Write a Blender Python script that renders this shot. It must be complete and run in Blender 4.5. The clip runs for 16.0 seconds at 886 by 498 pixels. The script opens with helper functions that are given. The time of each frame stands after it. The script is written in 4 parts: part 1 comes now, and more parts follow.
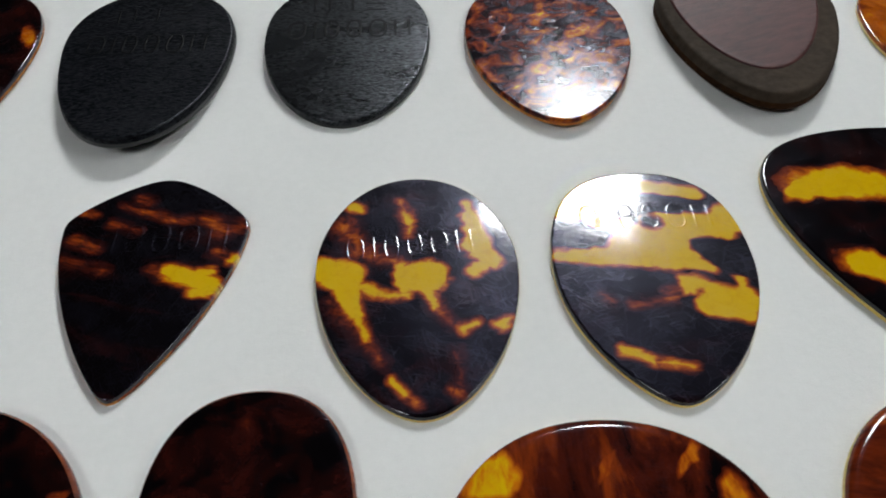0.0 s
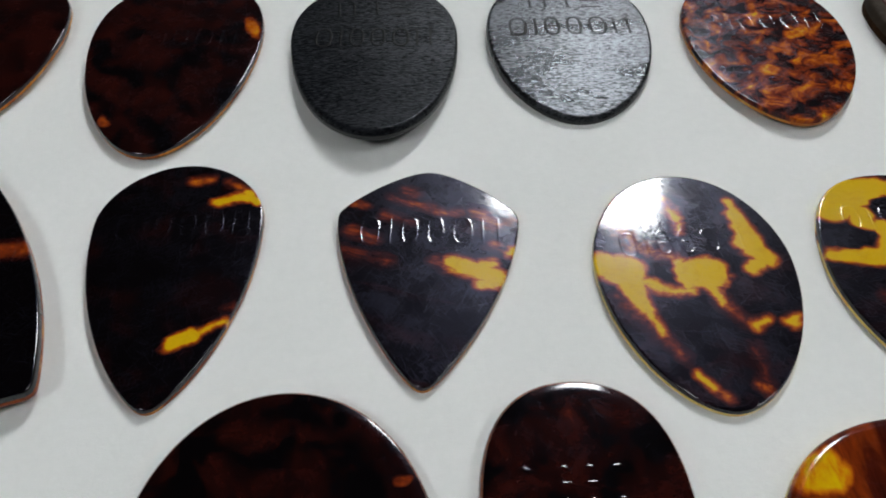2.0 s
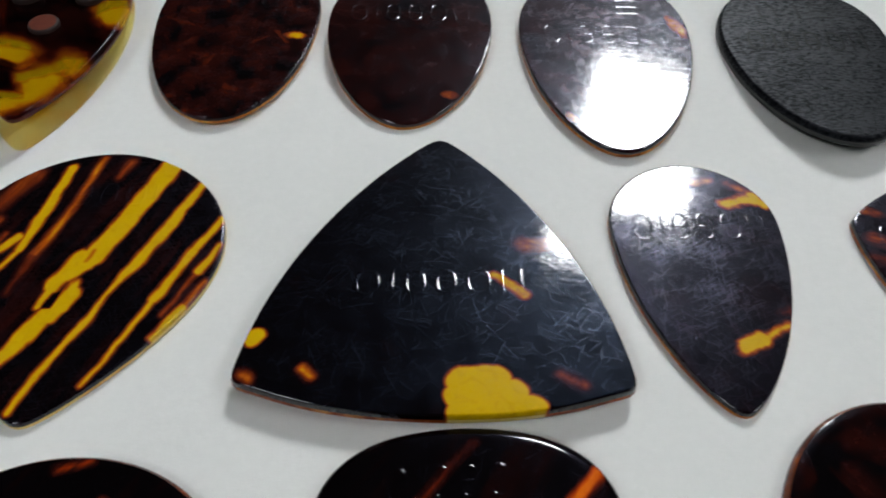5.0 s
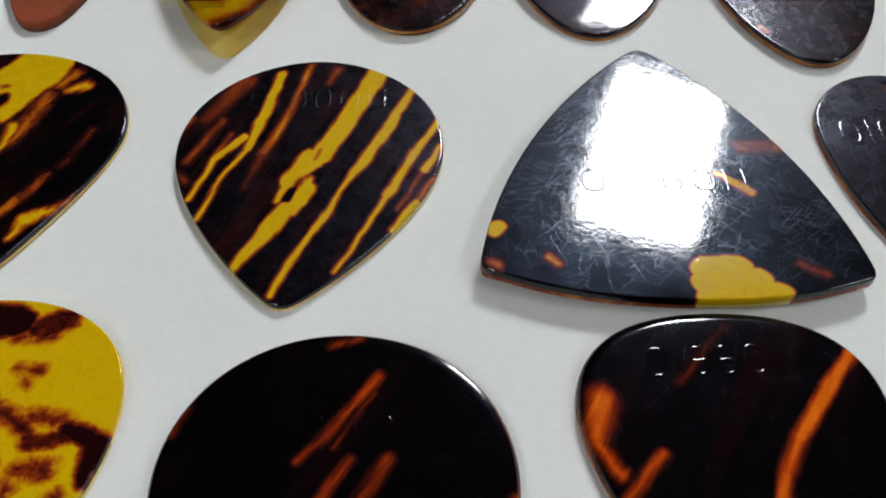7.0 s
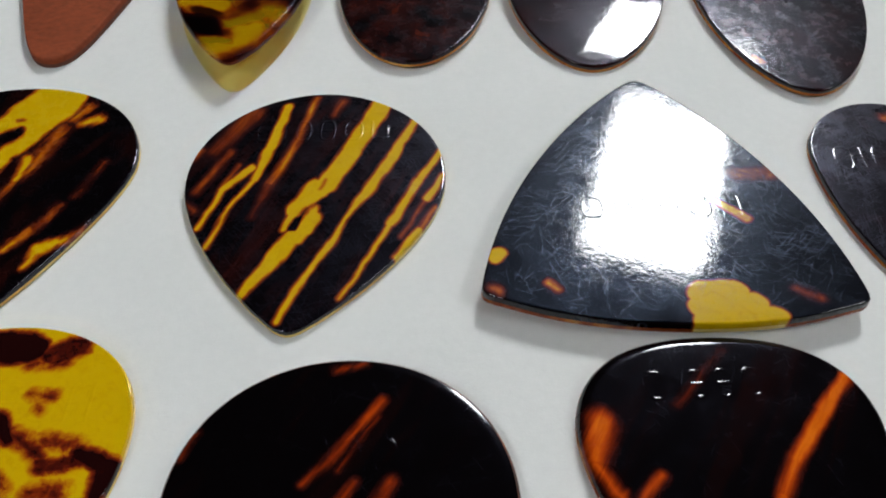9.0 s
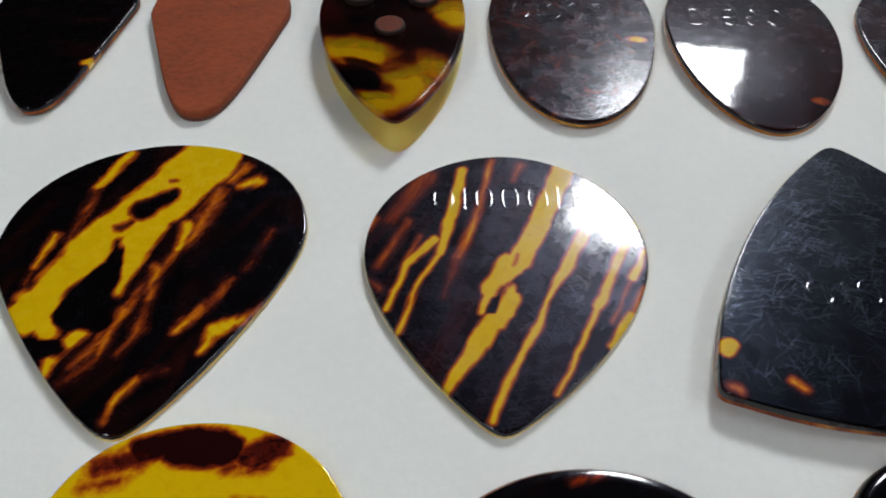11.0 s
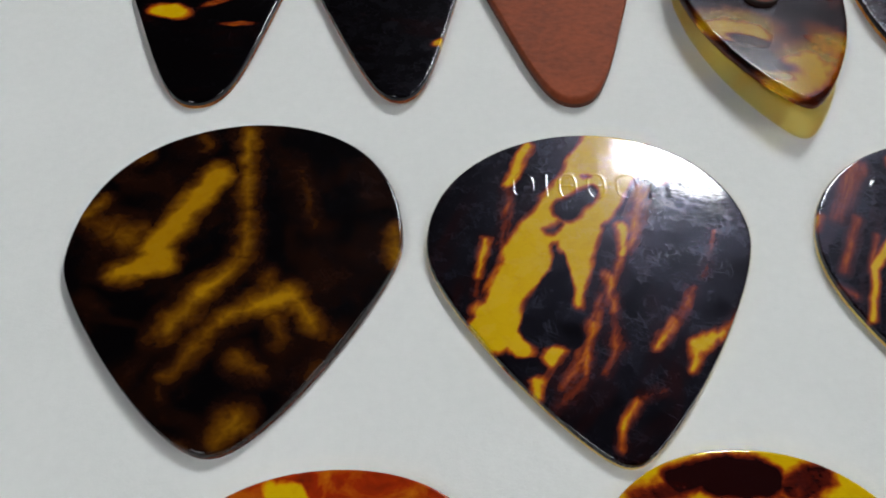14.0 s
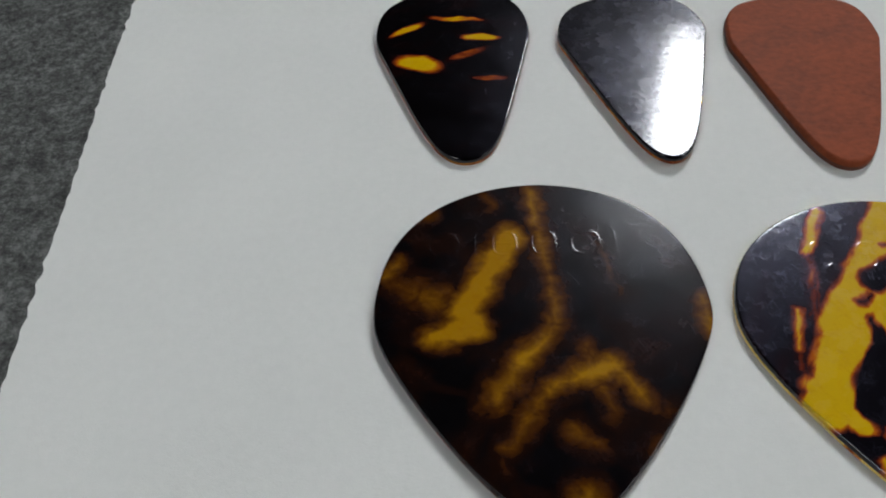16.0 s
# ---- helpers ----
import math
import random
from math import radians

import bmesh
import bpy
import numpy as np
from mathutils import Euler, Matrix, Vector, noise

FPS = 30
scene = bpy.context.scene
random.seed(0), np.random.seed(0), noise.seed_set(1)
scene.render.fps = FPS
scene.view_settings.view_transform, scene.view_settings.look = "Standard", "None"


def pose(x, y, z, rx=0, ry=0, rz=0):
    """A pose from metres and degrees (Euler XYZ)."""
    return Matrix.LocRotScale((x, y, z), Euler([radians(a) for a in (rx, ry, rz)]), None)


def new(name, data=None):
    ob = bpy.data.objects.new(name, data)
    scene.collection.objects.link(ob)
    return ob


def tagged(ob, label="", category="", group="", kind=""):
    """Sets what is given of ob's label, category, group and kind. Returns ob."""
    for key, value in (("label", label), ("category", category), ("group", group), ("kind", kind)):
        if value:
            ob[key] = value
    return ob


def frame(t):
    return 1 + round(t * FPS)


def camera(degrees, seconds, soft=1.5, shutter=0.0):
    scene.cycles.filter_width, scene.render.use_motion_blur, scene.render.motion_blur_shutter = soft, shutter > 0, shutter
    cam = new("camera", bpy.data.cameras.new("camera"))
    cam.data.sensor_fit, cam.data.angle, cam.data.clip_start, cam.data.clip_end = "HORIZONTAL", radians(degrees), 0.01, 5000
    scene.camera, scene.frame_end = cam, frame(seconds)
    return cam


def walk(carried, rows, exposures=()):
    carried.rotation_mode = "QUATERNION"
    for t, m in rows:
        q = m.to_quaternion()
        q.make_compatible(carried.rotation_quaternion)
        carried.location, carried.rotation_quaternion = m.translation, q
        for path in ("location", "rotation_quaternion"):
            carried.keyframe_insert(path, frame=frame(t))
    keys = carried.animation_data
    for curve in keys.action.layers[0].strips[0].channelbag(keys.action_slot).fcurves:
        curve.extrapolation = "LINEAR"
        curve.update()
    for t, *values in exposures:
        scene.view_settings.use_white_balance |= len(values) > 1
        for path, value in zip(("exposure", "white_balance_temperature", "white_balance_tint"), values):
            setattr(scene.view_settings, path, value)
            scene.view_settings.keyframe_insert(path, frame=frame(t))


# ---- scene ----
# ---- camera ----
cam = camera(57.4, 16.0, soft=1.8, shutter=0.25)
# seconds, x, y, z in metres, turns in degrees
ROWS = [
    (0, 0.00574, 0.00043, 0.05305, 40.28, 0.21, -0.18),
    (0.5, 0.00000, 0.00000, 0.05339, 39.88, 0.18, 0.00),
    (1, -0.00543, 0.00042, 0.05440, 38.96, 0.14, 0.59),
    (1.5, -0.01033, -0.00012, 0.05416, 39.41, 0.52, 1.04),
    (2, -0.01716, -0.00044, 0.05415, 39.74, -0.17, 1.05),
    (2.5, -0.02393, 0.00003, 0.05478, 39.20, -0.86, 1.12),
    (3, -0.02953, 0.00025, 0.05482, 39.05, -0.72, 1.53),
    (3.5, -0.03522, -0.00038, 0.05468, 39.40, -0.13, 2.19),
    (4, -0.04272, -0.00085, 0.05430, 39.60, -0.14, 2.83),
    (4.5, -0.05202, -0.00127, 0.05394, 39.75, -0.57, 3.20),
    (5, -0.06054, -0.00164, 0.05388, 39.38, -0.56, 3.83),
    (5.2, -0.06443, -0.00208, 0.05348, 39.46, -0.81, 4.04),
    (7.3, -0.07763, -0.00999, 0.05168, 36.16, 0.44, 4.90),
    (7.5, -0.07640, -0.01090, 0.05270, 35.72, 0.85, 4.97),
    (8, -0.07526, -0.01229, 0.05294, 36.47, 0.79, 4.81),
    (8.2, -0.07514, -0.01226, 0.05292, 37.00, 0.75, 4.79),
    (10.3, -0.08572, -0.00354, 0.05238, 41.20, 0.10, 5.33),
    (10.5, -0.08745, -0.00338, 0.05175, 41.32, 0.33, 5.60),
    (11, -0.09437, -0.00351, 0.05126, 40.58, -0.14, 5.41),
    (11.5, -0.10115, -0.00351, 0.05003, 40.11, -0.55, 5.21),
    (12, -0.10522, -0.00351, 0.04991, 39.58, 0.36, 6.06),
    (12.5, -0.10979, -0.00351, 0.04974, 39.37, 1.41, 6.47),
    (13, -0.11612, -0.00240, 0.05028, 38.15, 1.34, 6.35),
    (13.5, -0.12302, -0.00078, 0.05183, 36.22, 0.94, 5.96),
    (14, -0.12823, 0.00005, 0.05214, 35.85, 1.90, 5.96),
    (14.5, -0.13440, 0.00130, 0.05337, 34.73, 2.10, 5.84),
    (15, -0.13923, 0.00084, 0.05335, 35.75, 2.67, 7.05),
    (15.5, -0.14505, 0.00276, 0.05549, 34.78, 2.96, 7.40),
    (16, -0.15198, 0.00122, 0.05578, 36.35, 2.10, 7.13),
]
EXPOSURES = [(0.0, -0.28), (7.5, -0.22), (11.0, -0.24), (13.5, -0.26), (15.0, -0.40), (16.0, -0.54)]
walk(cam, [(t, pose(x, y, z, rx, ry, rz)) for t, x, y, z, rx, ry, rz in ROWS], EXPOSURES)

# ---- world and lights ----
MM = 0.001
world = bpy.data.worlds.new("world")
world.use_nodes = True
world.node_tree.nodes["Background"].inputs["Color"].default_value = (0.05, 0.052, 0.055, 1)
world.node_tree.nodes["Background"].inputs["Strength"].default_value = 0.1
scene.world = world
CEILING_Z = 2.4
MAIN_GLOW, SIDE_GLOW = 84.0, 19.0


# ---- materials ----
class Nodes:
    """A material with its node tree and a short way to add nodes."""

    def __init__(self, name):
        self.mat = bpy.data.materials.new(name)
        self.mat.use_nodes = True
        self.tree = self.mat.node_tree
        self.bsdf = self.tree.nodes["Principled BSDF"]

    def add(self, kind, **values):
        node = self.tree.nodes.new("ShaderNode" + kind)
        for key, value in values.items():
            setattr(node, key, value)
        return node

    def link(self, a, b):
        self.tree.links.new(a, b)

    def put(self, node, **values):
        for key, value in values.items():
            socket = node.inputs[int(key[1:])] if key[0] == "i" and key[1:].isdigit() else node.inputs[key]
            if isinstance(value, bpy.types.NodeSocket):
                self.link(value, socket)
            else:
                socket.default_value = value
        return node

    def math(self, op, a, b=0.0, clamp=False):
        return self.put(self.add("Math", operation=op, use_clamp=clamp), i0=a, i1=b).outputs[0]

    def vec(self, op, a, b):
        return self.put(self.add("VectorMath", operation=op), i0=a, i1=b).outputs[0]

    def noise(self, vector, scale, detail=3.0, rough=0.55, distortion=0.0):
        return self.put(self.add("TexNoise"), Vector=vector, Scale=scale, Detail=detail, Roughness=rough, Distortion=distortion)

    def ramp(self, value, stops):
        node = self.add("ValToRGB")
        ramp = node.color_ramp
        while len(ramp.elements) < len(stops):
            ramp.elements.new(0.5)
        for element, (at, colour) in zip(ramp.elements, stops):
            element.position, element.color = at, (*colour, 1)
        self.link(value, node.inputs[0])
        return node.outputs[0]

    def coords(self, scale=1000.0):
        """The thing's own coordinates, in millimetres by default."""
        return self.vec("MULTIPLY", self.add("TexCoord").outputs["Object"], (scale, scale, scale))

    def turned(self, vector, angle, stretch):
        """Coordinates along and across a direction, stretched."""
        node = self.put(self.add("Mapping", vector_type="POINT"), Vector=vector, Rotation=(0, 0, radians(-angle)))
        return self.vec("MULTIPLY", node.outputs[0], stretch)

    def bump(self, height, strength, distance, normal=None):
        node = self.put(self.add("Bump"), Height=height, Strength=strength, Distance=distance)
        if normal:
            self.link(normal, node.inputs["Normal"])
        return node.outputs[0]


def scratches(n, p, seed, amount):
    """Fine scratches of all directions and lengths, 0 to 1, thicker where the face was worn."""
    total = None
    bent = n.vec("ADD", p, n.vec("MULTIPLY", n.vec("SUBTRACT", n.noise(p, 0.5, 2.0).outputs["Color"], (0.5, 0.5, 0.5)), (0.5, 0.5, 0)))
    for k, (cell, half, wide) in enumerate(((0.40, 1.9, 0.034), (0.75, 1.0, 0.028), (1.1, 0.8, 0.024), (0.9, 0.9, 0.026), (0.27, 2.6, 0.026))):
        at = n.vec("ADD", bent, (seed * 7.3 + k * 11.1, k * 5.7, 0))
        spot = n.put(n.add("TexVoronoi", voronoi_dimensions="2D", feature="F1"), Vector=at, Scale=cell)
        chance = n.put(n.add("SeparateColor"), i0=spot.outputs["Color"])
        turn = n.math("MULTIPLY", chance.outputs[0], 6.28)
        local = n.put(n.add("VectorRotate", rotation_type="Z_AXIS"), Vector=n.vec("SUBTRACT", at, spot.outputs["Position"]), Angle=turn).outputs[0]
        axis = n.put(n.add("SeparateXYZ"), i0=local)
        thin = n.math("SUBTRACT", 1.0, n.math("DIVIDE", n.math("ABSOLUTE", axis.outputs[1]), wide), True)
        fade = n.math("MULTIPLY", n.math("SUBTRACT", 1.0, n.math("DIVIDE", n.math("ABSOLUTE", axis.outputs[0]), half), True), 3.0, True)
        seen = n.math("MULTIPLY", n.math("SUBTRACT", chance.outputs[1], 0.62 - 0.45 * amount), 3.0, True)
        line = n.math("MULTIPLY", n.math("MULTIPLY", thin, fade), seen)
        total = line if total is None else n.math("MAXIMUM", total, line)
    # the finest ones run together into a brushed grain
    for k in range(2):
        v = n.turned(p, seed * 37 + k * 62 + 20, (0.35, 9.0, 1.0))
        fine = n.ramp(n.noise(v, 1.3, 2.0, 0.6).outputs["Fac"], [(0.52, (0, 0, 0)), (0.74, (0.6, 0.6, 0.6))])
        total = n.math("MAXIMUM", total, fine)
    patchy = n.ramp(n.noise(p, 0.30, 3.0).outputs["Fac"], [(0.36, (0.3, 0.3, 0.3)), (0.60, (1, 1, 1))])
    return n.math("MULTIPLY", total, patchy)


DARK, BROWN, RUST, ORANGE, YELLOW = (0.0016, 0.0010, 0.0013), (0.028, 0.0045, 0.003), (0.17, 0.024, 0.005), (0.46, 0.11, 0.004), (0.64, 0.40, 0.002)


PATTERN = {}


def celluloid(amber, dark=(), **look_of):
    """Tortoiseshell celluloid, whose pattern the edge of the pick takes up as well."""
    mat = shell(amber, dark, **look_of)
    PATTERN[mat.name] = (amber, dark, look_of)
    return mat


def backlit_celluloid_edge(mat, glow):
    """The edge of a pick: the same pattern in lighter tones, with light through the sheet painted into the colour.
    glow: how much lighter it is.
    """
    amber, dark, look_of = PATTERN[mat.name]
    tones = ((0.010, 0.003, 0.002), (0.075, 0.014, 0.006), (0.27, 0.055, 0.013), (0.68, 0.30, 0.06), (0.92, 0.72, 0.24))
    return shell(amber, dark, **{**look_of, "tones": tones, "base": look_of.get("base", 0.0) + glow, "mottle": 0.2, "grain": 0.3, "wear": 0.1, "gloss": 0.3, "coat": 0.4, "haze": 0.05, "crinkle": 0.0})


def shell(amber, dark=(), base=0.0, mottle=0.25, grain=0.25, drift=(1.0, 1.0, 0.0), warp=1.0, wear=0.5, gloss=0.10, dim=1.0, seed=0, sharp=1.9, tones=None, haze=0.02, frayed=0.8, spread=1.0, coat=1.0, clear=0.0, crinkle=0.0, strokes=(), cuts=(), soft=0.5, veil=0.0, rag=0.9, cast=(0.56, 0.58, 1.0, 1)):
    """Tortoiseshell celluloid. amber and dark: streaks (x, y, half length, half width, angle, strength) in millimetres on the pick;
    base, mottle: the level and the swing of the clouds between them; drift: stretch and angle of the clouds."""
    n = Nodes("tortoiseshell_celluloid")
    p = n.vec("MULTIPLY", n.coords(), (1, 1, 0))
    p = n.vec("ADD", p, (seed * 31.7, seed * 17.3, 0))
    flat = n.vec("SUBTRACT", p, (seed * 31.7, seed * 17.3, 0))
    big = n.vec("SUBTRACT", n.noise(p, 0.45, 1.2, 0.5).outputs["Color"], (0.5, 0.5, 0.5))
    fine = n.vec("SUBTRACT", n.noise(p, 1.8, 3.0, 0.6).outputs["Color"], (0.5, 0.5, 0.5))
    bent = n.vec("ADD", n.vec("ADD", flat, n.vec("MULTIPLY", big, (2.2 * warp, 2.2 * warp, 0))), n.vec("MULTIPLY", fine, (0.16 * warp, 0.16 * warp, 0)))

    cloud_at = n.turned(p, drift[2], (drift[0], drift[1], 1))
    cloud = n.math("SUBTRACT", n.noise(cloud_at, grain, 6.0, 0.62, 0.6).outputs["Fac"], 0.5)
    fray = n.math("SUBTRACT", n.noise(cloud_at, grain * 3.2, 5.0, 0.65, 0.4).outputs["Fac"], 0.5)

    def streaks(rows):
        """Streaks that run into one another, with frayed edges."""
        total = None
        for x, y, long, wide, angle, strength in rows:
            at = n.put(n.add("Mapping", vector_type="TEXTURE"), Vector=bent, Location=(x, y, 0), Rotation=(0, 0, radians(angle)), Scale=(long * 1.12 * spread, wide * 1.22 * spread, 1)).outputs[0]
            ball = n.put(n.add("TexGradient", gradient_type="SPHERICAL"), Vector=at).outputs["Fac"]
            level = n.math("MULTIPLY", n.math("MULTIPLY", ball, sharp, True), strength)
            total = level if total is None else n.math("ADD", total, level)
        near = n.math("MULTIPLY", total, 2.0, True)
        return n.math("MINIMUM", n.math("ADD", total, n.math("MULTIPLY", n.math("MULTIPLY", fray, frayed), near)), 1.05)

    def bands(rows):
        """Tapering bands from x, y to x, y with their half widths at both ends and a strength, in millimetres, with a frayed soft edge."""
        total = None
        torn = n.vec("SUBTRACT", n.noise(n.turned(p, drift[2], (0.6, 1.0, 1)), 0.6, 2.0, 0.5, 0.3).outputs["Color"], (0.5, 0.5, 0.5))
        ragged = n.vec("ADD", bent, n.vec("MULTIPLY", torn, (rag, rag, 0)))
        for x0, y0, x1, y1, w0, w1, strength in rows:
            d = Vector((x1 - x0, y1 - y0, 0))
            off = n.vec("SUBTRACT", ragged, (x0, y0, 0))
            along = n.put(n.add("VectorMath", operation="DOT_PRODUCT"), i0=off, i1=tuple(d / max(d.length_squared, 1e-6))).outputs["Value"]
            along = n.math("ADD", along, 0.0, True)
            foot = n.put(n.add("VectorMath", operation="SCALE"), i0=tuple(d), Scale=along).outputs[0]
            far = n.put(n.add("VectorMath", operation="DISTANCE"), i0=off, i1=foot).outputs["Value"]
            edge = soft if strength > 0.7 else soft + 0.7 * max(w0, w1)
            # half width, less the distance, over the softness of the edge
            width = n.put(n.add("Math", operation="MULTIPLY_ADD"), i0=along, i1=(w1 - w0) / edge, i2=w0 / edge + 0.5).outputs[0]
            level = n.math("MULTIPLY", n.put(n.add("Math", operation="MULTIPLY_ADD", use_clamp=True), i0=far, i1=-1 / edge, i2=width).outputs[0], strength if strength > 0.7 else strength + 0.06)
            total = level if total is None else n.math("MAXIMUM", total, level)
        # frayed most where it runs out
        verge = n.math("ADD", n.math("MULTIPLY", n.math("MULTIPLY", total, n.math("SUBTRACT", 1.0, total)), 6.0), n.math("MULTIPLY", total, 0.45))
        return n.math("ADD", total, n.math("MULTIPLY", n.math("MULTIPLY", fray, frayed), verge))

    value = n.math("ADD", n.math("MULTIPLY", cloud, 4.0 * mottle), base)
    if strokes:
        value = n.math("MAXIMUM", value, bands(strokes))
    if cuts:
        value = n.math("SUBTRACT", value, bands(cuts))
    if amber:
        value = n.math("MAXIMUM", value, streaks(amber))
    if dark:
        value = n.math("SUBTRACT", value, streaks(dark))
    d, b, r, o, y = tones or (DARK, BROWN, RUST, ORANGE, YELLOW)
    colour = n.ramp(value, [(0.02, d), (0.22, b), (0.40, r), (0.60, o), (0.80, y)])
    # thin smoky veins inside the gold
    vein = n.ramp(n.noise(p, 0.9, 5.0, 0.7, 1.0).outputs["Fac"], [(0.30, (0.72, 0.55, 0.4)), (0.5, (1, 1, 1))])
    mix = n.add("Mix", data_type="RGBA", blend_type="MULTIPLY")
    mix.inputs[0].default_value = 0.3
    n.link(colour, mix.inputs[6]), n.link(vein, mix.inputs[7])
    tint = n.add("Mix", data_type="RGBA", blend_type="MULTIPLY")
    tint.inputs[0].default_value = 1.0
    n.link(mix.outputs[2], tint.inputs[6])
    tint.inputs[7].default_value = (dim, dim, dim, 1)
    marks = scratches(n, p, seed, wear) if wear > 0.1 else n.math("ADD", 0.0, 0.0)
    smear = n.noise(p, 0.6, 4.0, 0.65).outputs["Fac"]
    rough = n.math("ADD", n.math("MULTIPLY", n.math("SUBTRACT", smear, 0.3), 0.25), 0.22 + veil, True)
    skin = n.math("ADD", n.math("ADD", n.math("MULTIPLY", marks, 0.14 * min(1.0, wear + 0.2)), gloss * 0.5), n.math("MULTIPLY", n.math("SUBTRACT", smear, 0.40), 0.14 * wear), True)
    wavy = n.bump(n.noise(p, 0.35, 2.0).outputs["Fac"], 0.15, 0.00008)
    normal = n.bump(marks, -0.45 * wear, 0.00002, wavy)
    normal = n.bump(n.noise(p, 2.6, 4.0, 0.6).outputs["Fac"], 0.16 * wear, 0.00003, normal)
    if crinkle:
        # a fine wrinkled skin
        normal = n.bump(n.noise(n.turned(p, 40, (0.6, 1.3, 1)), 1.1, 4.0, 0.65, 1.4).outputs["Fac"], crinkle, 0.0003, normal)
    patina = n.math("MULTIPLY", n.ramp(n.noise(p, 0.28, 4.0, 0.6).outputs["Fac"], [(0.34, (0.25, 0.25, 0.25)), (0.66, (1, 1, 1))]), haze)
    patina = n.math("ADD", patina, n.math("MULTIPLY", marks, 0.42 * wear))
    n.put(n.bsdf, **{"Base Color": tint.outputs[2], "Roughness": rough, "Normal": normal, "IOR": 1.5, "Specular IOR Level": patina, "Specular Tint": cast, "Coat Weight": coat, "Coat Roughness": skin, "Coat IOR": 1.5, "Coat Normal": normal})
    if clear:
        # light passes through the gold and stains what lies below
        stain = n.ramp(value, [(0.02, (0.10, 0.04, 0.03)), (0.22, (0.22, 0.07, 0.03)), (0.40, (0.52, 0.20, 0.05)), (0.60, (0.82, 0.56, 0.12)), (0.80, (0.95, 0.84, 0.30))])
        gone = n.put(n.add("BsdfTransparent"), Color=stain)
        both = n.put(n.add("MixShader"), Fac=clear)
        n.link(n.bsdf.outputs[0], both.inputs[1]), n.link(gone.outputs[0], both.inputs[2])
        n.link(both.outputs[0], n.tree.nodes["Material Output"].inputs["Surface"])
    return n.mat


def clear_celluloid():
    """Pale yellow clear sheet, through which the paper shows."""
    n = Nodes("clear_celluloid")
    p = n.coords()
    cloud = n.noise(p, 0.25, 4.0, 0.6, 0.8).outputs["Fac"]
    n.put(n.bsdf, **{"Base Color": n.ramp(cloud, [(0.35, (0.78, 0.62, 0.20)), (0.55, (0.92, 0.86, 0.40))]), "Roughness": 0.12, "IOR": 1.5})
    gone = n.put(n.add("BsdfTransparent"), Color=n.ramp(cloud, [(0.35, (0.97, 0.83, 0.50)), (0.55, (1.0, 0.96, 0.68))]))
    both = n.put(n.add("MixShader"), Fac=0.9)
    n.link(n.bsdf.outputs[0], both.inputs[1]), n.link(gone.outputs[0], both.inputs[2])
    n.link(both.outputs[0], n.tree.nodes["Material Output"].inputs["Surface"])
    return n.mat


def matte(name, colour, rough, grain, relief, second=0.25, stretch=(1, 1, 1), angle=0, specular=0.5, sheen=0.0):
    """A dull solid with fine grain and larger cloudy wear."""
    n = Nodes(name)
    p = n.turned(n.coords(), angle, stretch)
    small = n.noise(p, grain, 5.0, 0.65).outputs["Fac"]
    large = n.noise(p, 0.18, 3.0).outputs["Fac"]
    value = n.math("ADD", n.math("MULTIPLY", small, 0.6), n.math("MULTIPLY", large, 0.4))
    low, high = tuple(c * (1 - second) for c in colour), tuple(min(1, c * (1 + second)) for c in colour)
    n.put(n.bsdf, **{"Base Color": n.ramp(value, [(0.36, low), (0.64, high)]), "Specular IOR Level": specular, "Sheen Weight": sheen,
          "Roughness": n.math("ADD", rough - 0.08, n.math("MULTIPLY", large, 0.16)), "Normal": n.bump(small, 0.6, relief)})
    return n.mat


def vulcanite(name, colour, shine, rough):
    """Hard rubber with a fine leathery skin, some grains of which are polished."""
    n = Nodes(name)
    p = n.vec("MULTIPLY", n.coords(), (0.7, 1.5, 1))
    skin = n.noise(p, 2.6, 2.0, 0.6, 0.6).outputs["Fac"]
    worn = n.noise(p, 0.16, 3.0, 0.6).outputs["Fac"]
    glint = n.ramp(n.math("ADD", n.math("MULTIPLY", skin, 0.7), n.math("MULTIPLY", worn, 0.3)), [(0.42, (0.12, 0.12, 0.12)), (0.60, (1, 1, 1))])
    n.put(n.bsdf, **{"Base Color": n.ramp(skin, [(0.35, tuple(0.6 * c for c in colour)), (0.65, tuple(1.5 * c for c in colour))]), "Specular IOR Level": n.math("MULTIPLY", glint, shine),
          "Specular Tint": (0.80, 0.88, 1.0, 1), "Roughness": n.math("ADD", rough - 0.06, n.math("MULTIPLY", worn, 0.12)), "Normal": n.bump(skin, 0.8, 0.00007)})
    return n.mat


def paper_material():
    n = Nodes("drawing_paper")
    p = n.coords()
    fibre = n.noise(p, 1.1, 6.0, 0.7).outputs["Fac"]
    tooth = n.noise(p, 6.0, 3.0, 0.6).outputs["Fac"]
    cloud = n.noise(p, 0.05, 3.0).outputs["Fac"]
    value = n.math("ADD", n.math("MULTIPLY", fibre, 0.45), n.math("MULTIPLY", cloud, 0.55))
    normal = n.bump(tooth, 0.35, 0.00003, n.bump(fibre, 0.5, 0.00006))
    n.put(n.bsdf, **{"Base Color": n.ramp(value, [(0.35, (0.735, 0.745, 0.72)), (0.65, (0.80, 0.805, 0.78))]), "Roughness": 0.75, "Specular IOR Level": 0.3, "Normal": normal})
    return n.mat


